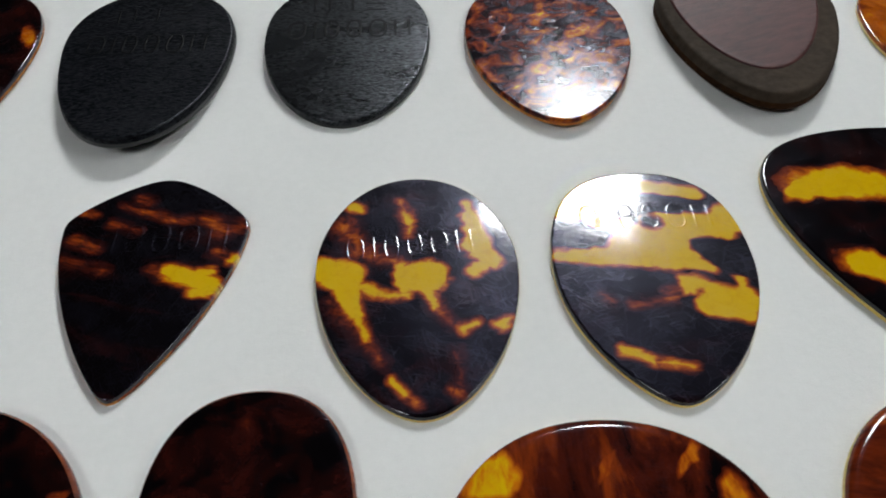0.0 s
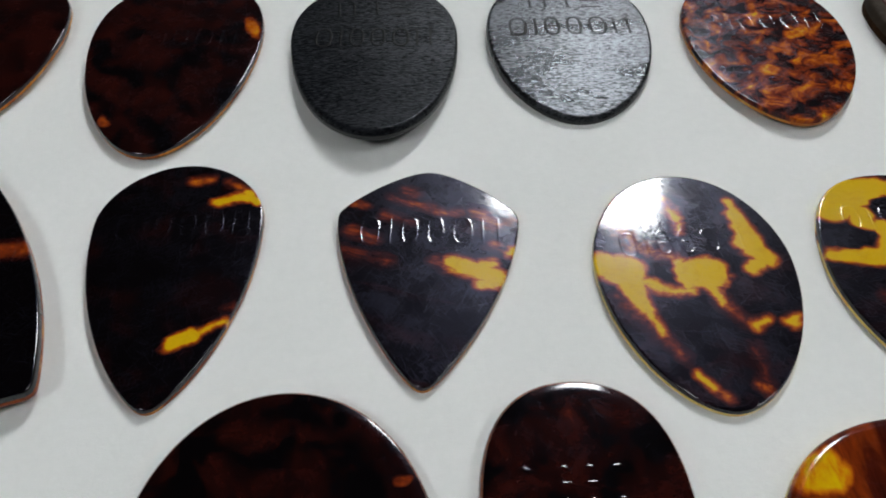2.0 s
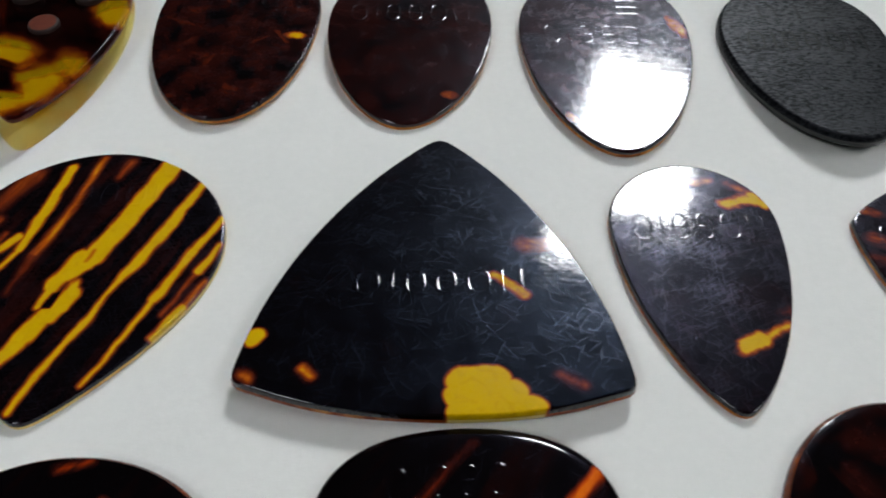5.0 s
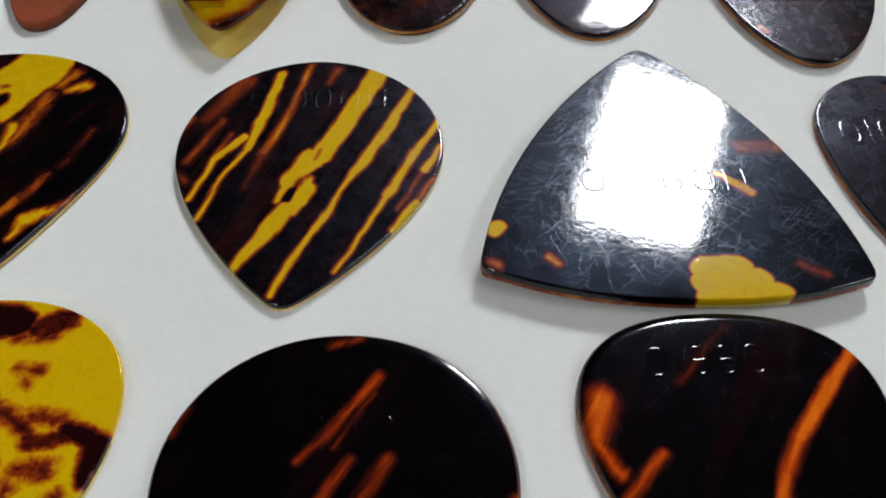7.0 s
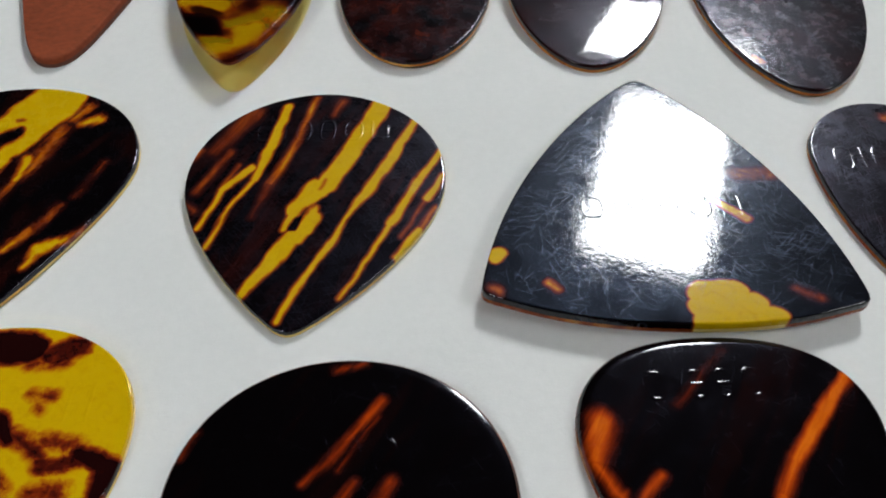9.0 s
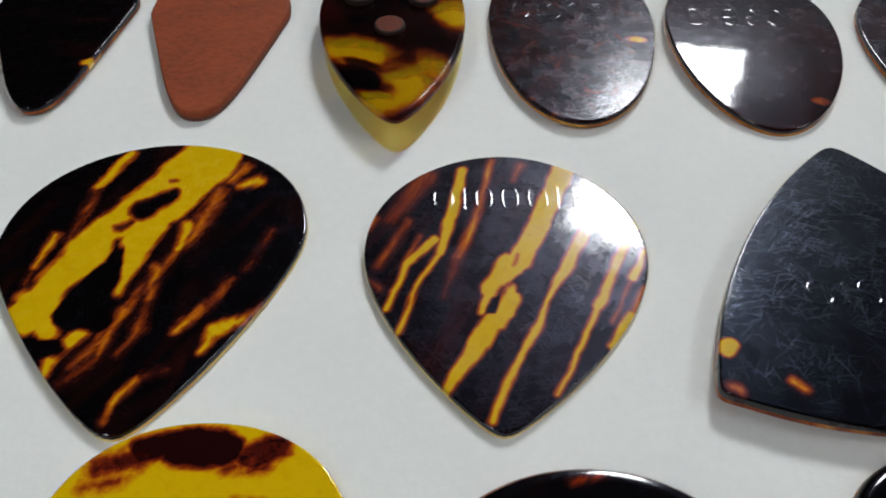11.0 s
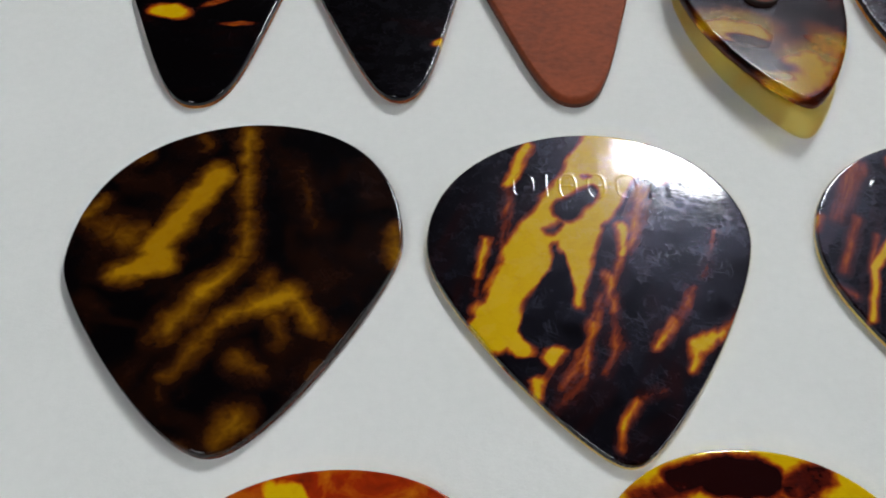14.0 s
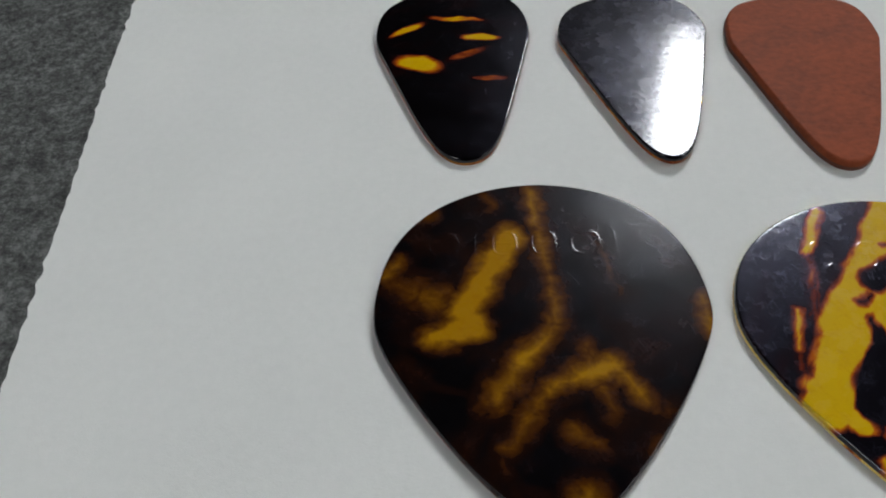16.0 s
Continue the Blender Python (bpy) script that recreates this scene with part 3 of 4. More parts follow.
# wide gold band
pick = guitar_pick((-122.5, 38.7, 9.5),
    (12.61, 11.14, 18.42, 0.51, 0.63, 0.26, 0.2, -0.27, -0.01),
    celluloid((), strokes=[(3.51, 9.01, 0.08, 3.68, 2.99, 2.86, 1), (-0.87, 3.74, -5, -1.62, 2.25, 2.13, 1), (-5, -1.62, -8.14, -7.56, 1.8, 1.91, 1), (-8.81, -5.91, -6.45, -9.21, 0.93, 0.93, 1), (-0.47, 1.13, -1.75, -5.83, 1.73, 0.41, 1), (-3.37, -8.9, -5.51, -11.74, 0.71, 0.71, 1), (-5.51, -11.74, -5.72, -13.15, 0.53, 0.35, 1), (-3.55, 10.22, -5.61, 6.08, 0.53, 0.33, 1), (-5.61, 6.08, -6.96, -0.29, 0.34, 0.23, 0.5), (-8, 0.69, -8.85, -2.84, 0.33, 0.27, 1), (-8.85, -2.84, -9.25, -4.51, 0.21, 0.16, 0.42), (-5.63, 4.06, -6.66, -0.92, 0.17, 0.17, 0.42)] +
        [(7, 7.69, 5.77, 6.01, 0.64, 0.51, 0.55), (8.2, 5.85, 6.74, 5.26, 0.69, 0.41, 0.8), (5.06, 4.69, 3.07, -0.95, 0.77, 0.77, 0.5), (2.78, 0.92, 2.18, -1.5, 0.51, 0.41, 0.85), (2.2, -2.1, 0.6, -5.43, 0.32, 0.32, 0.5), (0.95, -3.76, 0.66, -6.53, 0.46, 0.37, 0.7), (0.17, -5.4, -2.4, -10.48, 0.25, 0.25, 0.55), (0.66, -6.53, 0.43, -9.66, 0.27, 0.45, 0.5), (0.63, -9.67, -0.67, -11.57, 0.29, 0.24, 0.55), (-1.66, -9.52, -3.8, -12.57, 0.4, 0.2, 0.7), (-2.26, -11.95, -4.41, -14.15, 0.39, 0.29, 0.36), (-0.98, -7.49, -2.3, -11.46, 0.29, 0.29, 0.7)] +
        [(6.91, -5.28, 5.19, -7.89, 0.3, 0.4, 0.5), (4.98, -7.88, 3.34, -9.84, 0.4, 0.5, 0.75), (9.94, -0.18, 8.02, -4.22, 0.21, 0.21, 0.32), (8.35, -9.14, 6.25, -10.03, 0.41, 0.72, 0.85), (6.25, -10.03, 5.23, -11.95, 0.55, 0.28, 0.85), (8.35, -9.14, 10.1, -7.68, 0.39, 0.2, 0.6), (1.09, -14.05, -0.17, -15.77, 0.27, 0.36, 0.8), (-0.17, -15.77, -0.63, -17.27, 0.25, 0.21, 0.75), (1.46, -13.61, 3.04, -13.24, 0.28, 0.19, 0.4)],
        cuts=[(0.98, 4.62, -1.28, 2.79, 0.73, 1.12, 1), (-2.99, 0.99, -2.12, 1.56, 0.44, 0.44, 0.8), (-2.86, -0.56, -2.5, -4.67, 0.37, 0.64, 1), (-2.99, -4.08, -4.5, -6.19, 1.1, 1.54, 1), (-4.5, -6.19, -4.96, -7.76, 1.48, 0.99, 1), (-3, -8.41, -4.24, -8.59, 0.96, 0.54, 1), (-5.19, -11.04, -6.86, -10.68, 0.59, 0.59, 1), (0.66, 6.35, 1.14, 6.39, 0.21, 0.21, 0.8)],
        base=0.02, mottle=0.13, grain=0.34, drift=(0.3, 1.1, 56), warp=0.22, frayed=0.6, soft=0.9, haze=0.2, wear=0.85, veil=0, seed=2), RIM_GOLD, dome=0.12)
tagged(pick, "large rounded guitar pick with a broad golden band in dark tortoiseshell", "guitar pick", "guitar picks on the sheet")
stamp(pick, -5.4, 5.9, 7.4, 4.7, 2.7)

# striped pick
pick = guitar_pick((-93.2, 39.9, 2.3),
    (11.53, 11.23, 16.6, 0.45, 0.63, 0.44, 0.11, -0.56, -0.37),
    celluloid((), strokes=[(5.19, 9.89, 2.9, 3.38, 1.1, 0.97, 1), (2.9, 3.38, 1.14, -1.12, 0.92, 0.99, 1), (0.42, -1.5, -0.95, -4.18, 1.17, 0.97, 1), (0.24, -3.74, -0.11, -6.3, 0.67, 0.78, 1), (-0.95, -4.18, -1.93, -6.35, 0.56, 0.25, 1), (0.42, -4.95, -0.69, -7.29, 0.86, 0.74, 1), (-0.97, -7.11, -2.19, -9.87, 0.84, 0.72, 1), (-2.19, -9.87, -3.63, -12.34, 0.72, 0.54, 1), (-3.63, -12.34, -4.29, -13.71, 0.51, 0.4, 1), (8.43, 7.49, 6.68, 2.72, 0.39, 0.59, 1), (6.68, 2.72, 5.01, -1.36, 0.57, 0.51, 1), (5.01, -1.36, 3.4, -4.86, 0.5, 0.25, 1), (3.4, -4.86, 2.52, -7.51, 0.23, 0.35, 1), (2.52, -7.51, 0.16, -12.51, 0.35, 0.29, 1), (0.16, -12.51, -0.91, -15.7, 0.32, 0.27, 1)] +
        [(11.1, 3.61, 9.26, -0.16, 0.32, 0.39, 1), (9.26, -0.16, 7.18, -5.41, 0.48, 0.36, 1), (7.18, -5.41, 5.63, -9.31, 0.28, 0.23, 1), (5.63, -9.31, 3.76, -13.27, 0.22, 0.22, 1), (11.43, 0.63, 10.17, -2.26, 0.24, 0.42, 1), (10.17, -2.26, 8.27, -6.69, 0.23, 0.18, 0.6), (10.99, -3.27, 9.68, -5.99, 0.23, 0.29, 0.7), (9.68, -5.99, 7.99, -8.92, 0.35, 0.35, 1), (-3.94, 9.22, -4.6, 3.55, 0.46, 0.52, 1), (-4.6, 3.55, -5.42, -0.59, 0.52, 0.39, 1), (-5.42, -0.59, -7, -4.16, 0.27, 0.2, 1), (-7, -4.16, -8.04, -8.49, 0.18, 0.24, 1), (-5.96, 0.86, -7.95, -2.1, 0.43, 0.36, 1), (-7.95, -2.1, -9.22, -6.58, 0.32, 0.26, 1)] +
        [(-1.34, 10.56, -2.32, 4.39, 0.33, 0.33, 0.62), (-2.32, 4.39, -3.8, -0.91, 0.33, 0.4, 0.62), (-3.8, -0.91, -4.8, -5.11, 0.5, 0.19, 0.42), (-7.13, 8.29, -9.78, 2.63, 1.08, 0.62, 0.36), (-8.18, 2.67, -10.26, -2.17, 0.43, 0.43, 0.42), (-7.08, 1.19, -8.39, -2.47, 0.2, 0.2, 0.5), (-11.73, 1.81, -11.2, 2.97, 0.43, 0.43, 0.7), (1.24, 10.2, 0.68, 8.09, 0.55, 0.34, 0.42), (-9.94, -4.6, -10.94, -3.6, 0.33, 0.33, 0.42)],
        cuts=[(1.05, -3.02, -0.13, -3.95, 0.21, 0.28, 0.6), (-0.13, -3.95, -1.13, -6.13, 0.25, 0.31, 0.8), (1.09, -0.4, 0.69, -1.63, 0.19, 0.19, 0.5)],
        base=0.02, mottle=0.2, grain=0.3, drift=(0.2, 1.3, 68), warp=0.2, frayed=0.4, rag=0.5, soft=0.6, haze=0.22, wear=0.9, veil=0.06, seed=3), RIM_GOLD, dome=0.12)
tagged(pick, "large rounded guitar pick in dark tortoiseshell with slanting golden stripes", "guitar pick", "guitar picks on the sheet")
stamp(pick, -6.4, 5.5, 6.0, 6.3, 2.8)

# big three-cornered pick
pick = guitar_pick((-62.7, 27.8, 2.9),
    (14.97, 27.3, 2.28, 0.03, 0.62, 0.65, 0.75, 6.38, 113.18),
    celluloid((), strokes=[(2.0, 0.75, 4.6, 0.8, 1.15, 1.15, 1), (1.9, -0.6, 5.9, -0.2, 1.2, 1.1, 1), (2.1, -1.9, 7.3, -1.4, 1.2, 0.9, 1), (-13.64, 4.39, -13.87, 3.77, 0.7, 0.6, 1), (-14.3, 0.8, -13.62, 0.53, 0.45, 0.45, 0.5), (-9.75, 1.36, -9.09, 0.8, 0.44, 0.44, 0.62), (9.38, 1.33, 10.99, 0.51, 0.48, 0.48, 0.3)] +
        [(4.66, 10.63, 7.12, 8.76, 0.42, 0.53, 0.72), (7.18, 14.07, 10.5, 14.4, 0.87, 0.99, 0.38)],
        cuts=(),
        base=0.0, mottle=0.05, grain=0.2, warp=0.2, frayed=0.4, soft=0.5, wear=1.0, gloss=0.04, haze=0.09, veil=0.03, rag=0.3, cast=(0.34, 0.54, 1.0, 1), seed=4), RIM_RUST, thick=1.1, dome=0.05, raised=1.0, lean=-0.04, soften=0.25)
tagged(pick, "large three-cornered guitar pick in scratched near-black tortoiseshell with one golden patch", "guitar pick", "guitar picks on the sheet")
stamp(pick, -6.6, 9.6, 7.0, 10.2, 2.5, tall=0.016)

# narrow drop
pick = guitar_pick((-41.2, 46.6, 5.0),
    (7.35, 7.06, 18.62, 0.53, 0.52, 0.6, 0.19, -0.06, -0.07),
    celluloid((), strokes=[(0.93, 4.95, 2.21, 5.03, 0.58, 0.58, 0.55), (3.14, 2.15, 5.91, 2.56, 0.55, 0.69, 0.85), (5.89, 2.91, 6.68, 2.17, 0.62, 0.5, 1), (4.3, 4.41, 6.14, 3.24, 0.54, 0.54, 0.5), (1.12, -12.93, 2.61, -12.39, 0.64, 0.74, 1), (3.04, -12.15, 5.2, -11.05, 0.43, 0.43, 0.75), (4.93, -9.82, 5.6, -9.58, 0.28, 0.28, 0.4)],
        cuts=(),
        base=0.02, mottle=0.08, warp=0.3, frayed=0.7, soft=0.7, haze=0.18, wear=0.85, veil=0.04, seed=5), RIM_RUST, dome=0.12, soften=0.25)
tagged(pick, "narrow drop-shaped guitar pick in dark tortoiseshell with small amber flecks", "guitar pick", "guitar picks on the sheet")
stamp(pick, -5.5, -0.5, 6.2, -0.6, 3.0)

# shouldered drop
pick = guitar_pick((-19.2, 48.0, 0.2),
    (7.98, 5.25, 17.65, 0.25, 0.51, 0.45, 0.16, 34.87, 0.96),
    celluloid((), strokes=[(2.22, -5.59, 5.77, -7.1, 0.9, 1.01, 1), (4.62, -5.91, 5.73, -5.62, 0.62, 0.49, 1), (4.49, -7.67, 5.87, -7.68, 0.58, 0.47, 1), (1.82, -5.88, 0.75, -5.27, 0.54, 0.33, 0.6), (7.36, -4.12, 7.17, -4.42, 0.6, 0.48, 0.9), (7.57, -3.94, 7.98, -3.5, 0.49, 0.25, 1), (-1.45, 1.15, 1.53, -0.03, 0.32, 0.39, 0.55), (-3.36, 1.85, -1.15, 0.94, 0.26, 0.33, 0.45), (1.53, -0.03, 2.99, 0.09, 0.41, 0.41, 0.4), (3.95, 0.22, 6.12, -0.93, 0.62, 0.74, 0.42), (5.69, -1.25, 7.54, -0.61, 0.94, 0.67, 0.38)] +
        [(-6.63, 1, -5.56, 0.72, 0.33, 0.2, 0.7), (-6.73, -2.1, -4.54, -3.07, 0.54, 0.36, 0.45), (-7.05, -4.29, -3.4, -5.54, 0.41, 0.47, 0.35), (-2.27, 2.53, -1.18, 2.17, 0.54, 0.54, 0.36), (5.59, -3.48, 6.65, -4.11, 0.45, 0.34, 0.45), (-3.85, -0.17, -1.64, -1.18, 0.37, 0.37, 0.35)],
        cuts=(),
        base=0.0, mottle=0.14, grain=0.3, drift=(0.5, 1.6, -15), warp=0.25, frayed=0.7, soft=1, haze=0.23, wear=0.85, veil=0.05, seed=6), RIM_RUST, dome=0.12, soften=0.25)
tagged(pick, "shouldered pointed guitar pick in dark tortoiseshell with an amber streak", "guitar pick", "guitar picks on the sheet")
stamp(pick, -6.0, -2.1, 6.3, -2.0, 3.2)

# gold patched egg
pick = guitar_pick((3.5, 43.1, 3.4),
    (8.39, 10.06, 14.18, 0.7, 0.35, 0.59, 0.39, -0.14, 0.35),
    celluloid((), strokes=[(-7.62, -0.31, -5.98, -1.01, 1.39, 1.73, 1), (-5.97, -1.6, -5.02, -5.07, 1.29, 0.74, 1), (-5.02, -5.07, -4.13, -7.53, 0.54, 0.22, 1), (-4.58, -2.28, -2.31, -3.29, 0.78, 0.56, 0.8), (-2.31, -3.29, -0.93, -3.09, 0.57, 0.57, 0.8), (-0.64, -1.36, 0.98, -1.47, 1.41, 1.65, 1), (-1.3, -0.12, -0.91, -2.52, 0.57, 0.57, 1), (0.69, -2.62, 1.26, -4.65, 0.76, 0.29, 1), (1.39, -2.38, 2.81, -1.88, 0.46, 0.23, 0.75), (4.8, 5.24, 5.43, 1.29, 0.83, 1.24, 1), (5.01, 1.95, 6.26, -0, 1.25, 0.91, 1), (4.66, 6.62, 4.99, 4.56, 0.42, 0.63, 1), (5.26, -0.55, 4.74, -1.12, 0.75, 0.64, 1)] +
        [(-1.19, 7.35, -0.65, 5.26, 0.26, 0.63, 0.7), (-0.42, 4.91, -0.72, 3.29, 0.76, 0.4, 0.75), (-5.35, 6.93, -4.85, 6.56, 0.64, 0.51, 1), (3.36, -6.7, 4.51, -6.23, 0.62, 0.52, 0.85), (6.25, -6.62, 6.98, -6.12, 0.6, 0.5, 0.9), (-2.26, -11.17, -1.25, -12.43, 0.44, 0.44, 1), (-1.25, -12.43, -0.45, -13.19, 0.35, 0.27, 0.8), (2.09, -12.17, 2.68, -12.69, 0.37, 0.37, 0.6), (-6.07, 4.62, -4.59, 1.32, 1.14, 0.83, 0.42), (-4.12, 1.29, -1.76, 0.52, 0.97, 0.85, 0.4), (-3.92, -7.8, -2.87, -9.9, 0.36, 0.36, 0.42), (1.28, -4.37, 2.5, -6.37, 0.69, 0.4, 0.42), (2.76, -8.75, 2.75, -11.74, 0.52, 0.43, 0.3), (-6.38, -3.87, -4.57, -7.24, 1.12, 0.56, 0.32)],
        cuts=(),
        base=0.02, mottle=0.15, grain=0.3, warp=0.25, frayed=0.6, soft=1, haze=0.2, wear=0.85, veil=0.06, seed=7), RIM_GOLD, dome=0.12)
tagged(pick, "egg-shaped guitar pick with golden patches in dark tortoiseshell", "guitar pick", "guitar picks on the sheet")
stamp(pick, -6.0, 1.9, 4.8, 2.3, 2.7)

# gold banded egg
pick = guitar_pick((23.3, 43.4, 1.2),
    (8.38, 10.38, 13.4, 0.67, 0.7, 0.56, 0.28, 0.42, 0.45),
    celluloid((), strokes=[(-6.04, 7.34, -1.21, 8.99, 2.69, 1.08, 1), (-1.21, 8.99, 5.12, 7.39, 1.02, 0.88, 1), (-3.97, 4.23, -3.82, 5.22, 1.23, 1.23, 1), (-3.45, 1.31, 2.14, 0.54, 1.9, 2.02, 1), (-1.69, 3.18, 4.28, 3.67, 1.94, 1.81, 1), (4.35, 4, 7.95, 4.56, 1.96, 1.7, 1), (-7.81, 0.81, -3.12, 0.37, 0.74, 0.99, 1), (6.56, 4.94, 6.88, 2.3, 1.18, 0.71, 1), (2.01, -0.07, 4.62, -1.05, 1.51, 0.63, 1), (2.89, -2.49, 6.12, -4.3, 1.46, 1.82, 1), (2.56, -1.89, 2.01, -3.33, 0.54, 0.54, 1), (3.86, -4.24, 6.27, -5.42, 1.54, 1.18, 1), (6.64, -2.3, 6.42, -4.87, 0.6, 0.69, 1)] +
        [(-3.96, -8.76, -1.8, -9.93, 0.53, 0.42, 1), (-1.8, -9.93, 1.07, -10.51, 0.41, 0.51, 0.75), (-4.88, -3.43, -4.11, -4.3, 0.45, 0.45, 0.4), (-2.58, -4.62, 1.2, -3.88, 0.33, 0.44, 0.45), (0.35, -3.57, 2.3, -3.05, 0.44, 0.44, 0.5)],
        cuts=[(-1.62, 6.53, 5.31, 5.99, 0.83, 0.83, 1), (-1.54, 5.5, -0.91, 4.81, 0.93, 0.66, 1), (0.25, 4.44, 0.93, 4.09, 0.61, 0.61, 1), (-7.07, 3, -4.21, 2.6, 1.04, 1.04, 1), (4.25, 1.42, 7.83, 0.39, 0.78, 1.43, 1), (5.78, -0.17, 7.42, -1.13, 0.64, 0.64, 1), (2.45, -1.29, 5.88, -2.57, 0.37, 0.49, 0.8), (2.27, -4.19, 3.15, -3.36, 0.28, 0.28, 0.7)],
        base=0.02, mottle=0.10, grain=0.3, drift=(0.5, 1.3, 0), warp=0.25, frayed=0.6, soft=0.9, haze=0.18, wear=0.8, veil=0.05, seed=8), RIM_GOLD, dome=0.12)
tagged(pick, "egg-shaped guitar pick with broad golden bands across dark tortoiseshell", "guitar pick", "guitar picks on the sheet")
stamp(pick, -5.6, 5.0, 5.9, 4.9, 2.9)

# three-cornered pick at the end of the row
pick = guitar_pick((57.7, 42.4, 59.7),
    (15.66, 25.5, 3, 0.41, 0.48, 0.5, 0.9, 4.84, 60),
    celluloid([(0.5, 18.5, 4.8, 1.73, -63, 1), (-2.1, 21.3, 2, 0.86, -24, 1), (-8.2, 14.5, 2.4, 1.3, -81, 1)], base=0.04, mottle=0.15, warp=0.8, spread=1.35, wear=0.5, seed=9), RIM_GOLD, thick=0.9, dome=0.2, soften=0.6)
tagged(pick, "three-cornered guitar pick with rounded corners in gold and black tortoiseshell", "guitar pick", "guitar picks on the sheet")

# slim pick with gold flecks
pick = guitar_pick((-161.3, 68.2, 11.4),
    (7.96, 8.26, 16.9, 0.76, 0.69, 0.80, 0.38, -2.88, 17.2),
    celluloid([(-3.9, -3.5, 2.8, 1.23, -21, 1), (-4.8, 1.9, 2.4, 0.53, 21, 0.8), (0.7, 3, 3.4, 0.47, -10, 0.7), (2.8, -0.2, 2.3, 0.63, -7, 1), (1.3, -2.8, 2.5, 0.66, 20, 0.45), (3.2, -6.5, 2.1, 0.41, -7, 0.5)], base=0.0, mottle=0.10, drift=(0.5, 1.6, 5), warp=0.4, wear=0.5, haze=0.06, seed=10), RIM_RUST, dome=0.3)
tagged(pick, "slim tapered guitar pick in black tortoiseshell with golden flecks", "guitar pick", "guitar picks on the sheet")

# slim dark pick
pick = guitar_pick((-142.9, 70.6, 11.7),
    (7.67, 6.41, 17.82, 0.77, 0.62, 0.80, 0.30, 5.03, 17.2),
    celluloid([(4.3, -10.8, 1.2, 0.57, 20, 0.8)], base=0.0, mottle=0.10, drift=(0.5, 1.4, 0), warp=0.4, wear=0.6, haze=0.14, gloss=0.2, seed=11, coat=0.65), RIM_RUST, dome=0.1, raised=0.4)
tagged(pick, "slim tapered guitar pick in scratched near-black tortoiseshell", "guitar pick", "guitar picks on the sheet")

# slim fibre pick
pick = guitar_pick((-125.7, 70.8, 7.4),
    (7.47, 6.82, 16.85, 0.91, 0.74, 0.80, 0.36, 2.36, 17),
    matte("red_fibre", (0.25, 0.056, 0.022), 0.62, 1.6, 0.00012, 0.25, (0.8, 1.2, 1), 0, 0.15), matte("red_fibre_edge", (0.12, 0.035, 0.02), 0.7, 2.0, 0.00005, 0.2), thick=1.1, dome=0.0, bevel=0.25)
tagged(pick, "slim tapered guitar pick in dull reddish-brown vulcanised fibre", "guitar pick", "guitar picks on the sheet")

# thick amber pick
pick = guitar_pick((-106.7, 70.8, 8.7),
    (7.64, 11, 18.42, 0.6, 0.51, 0.56, 0.15, -0.52, 0.12),
    celluloid([(-3.9, -7.5, 4.4, 2.11, -19, 1), (-0, -14.1, 4.9, 2.59, 39, 1), (6.6, -1.2, 3.2, 2.19, -60, 1), (4.1, -9.9, 3.1, 1.39, -52, 0.5)], [(-3.4, -9.5, 1.6, 0.66, -26, 0.8), (-2.2, -13.1, 2.8, 1.05, -32, 0.9)], base=0.12, mottle=0.2, warp=0.6, wear=0.4, gloss=0.2, seed=12, sharp=1.6, spread=1.25, coat=0.6, haze=0.12, clear=0.66), celluloid([(-3.9, -7.5, 4.4, 2.11, -19, 1), (-0, -14.1, 4.9, 2.59, 39, 1), (6.6, -1.2, 3.2, 2.19, -60, 1), (4.1, -9.9, 3.1, 1.39, -52, 0.5)], [(-3.4, -9.5, 1.6, 0.66, -26, 0.8), (-2.2, -13.1, 2.8, 1.05, -32, 0.9)], base=0.3, mottle=0.2, seed=12, clear=0.4), thick=0.9, dome=0.0, bevel=0.4, stand=1.3, raised=1.2)
tagged(pick, "two-layer clear amber and brown guitar pick with three studs", "guitar pick", "guitar picks on the sheet")
under_plate(pick, (7.64, 11, 18.42, 0.6, 0.51, 0.56, 0.15, -0.52, 0.12), clear_celluloid())
studs(pick, [(-0.3, -3.6), (3.4, 1.6), (-3.5, 2.3)], 1.6, 3.3, matte("fibre_stud", (0.12, 0.028, 0.016), 0.7, 1.5, 0.00008, 0.2, (1, 1, 1), 0, 0.15), matte("stud_side_shaded", (0.02, 0.006, 0.004), 0.7, 1.5, 0.00008, 0.2))

# scratched red brown
pick = guitar_pick((-87.6, 72.7, 3.6),
    (8.76, 11.56, 16.3, 0.65, 0.65, 0.65, 0.46, -3.43, 3.06),
    celluloid([(6.7, -2.9, 1.4, 0.81, -16, 0.75)], base=0.13, mottle=0.26, grain=0.35, warp=0.6, wear=1.3, gloss=0.18, crinkle=0.03, haze=0.05, seed=13, coat=0.35), RIM_RUST, dome=0.1, raised=0.4)
tagged(pick, "egg-shaped guitar pick in scratched red-brown tortoiseshell", "guitar pick", "guitar picks on the sheet")
stamp(pick, -6.4, 2.2, 6.4, 2.4, 3.0)

# shiny dark red
pick = guitar_pick((-68.6, 72.8, 2.6),
    (8.82, 11.16, 15.43, 0.62, 0.63, 0.6, 0.42, -1.22, 1.84),
    celluloid([(4.5, -11.3, 1.1, 0.8, -10, 0.4)], base=0.10, mottle=0.13, haze=0.06, warp=0.5, wear=0.4, gloss=0.06, seed=14), RIM_RUST, dome=0.1, arch=0.6)
tagged(pick, "egg-shaped guitar pick in shiny dark red-brown tortoiseshell", "guitar pick", "guitar picks on the sheet")
stamp(pick, -6.7, 2.0, 6.4, 2.3, 3.2)

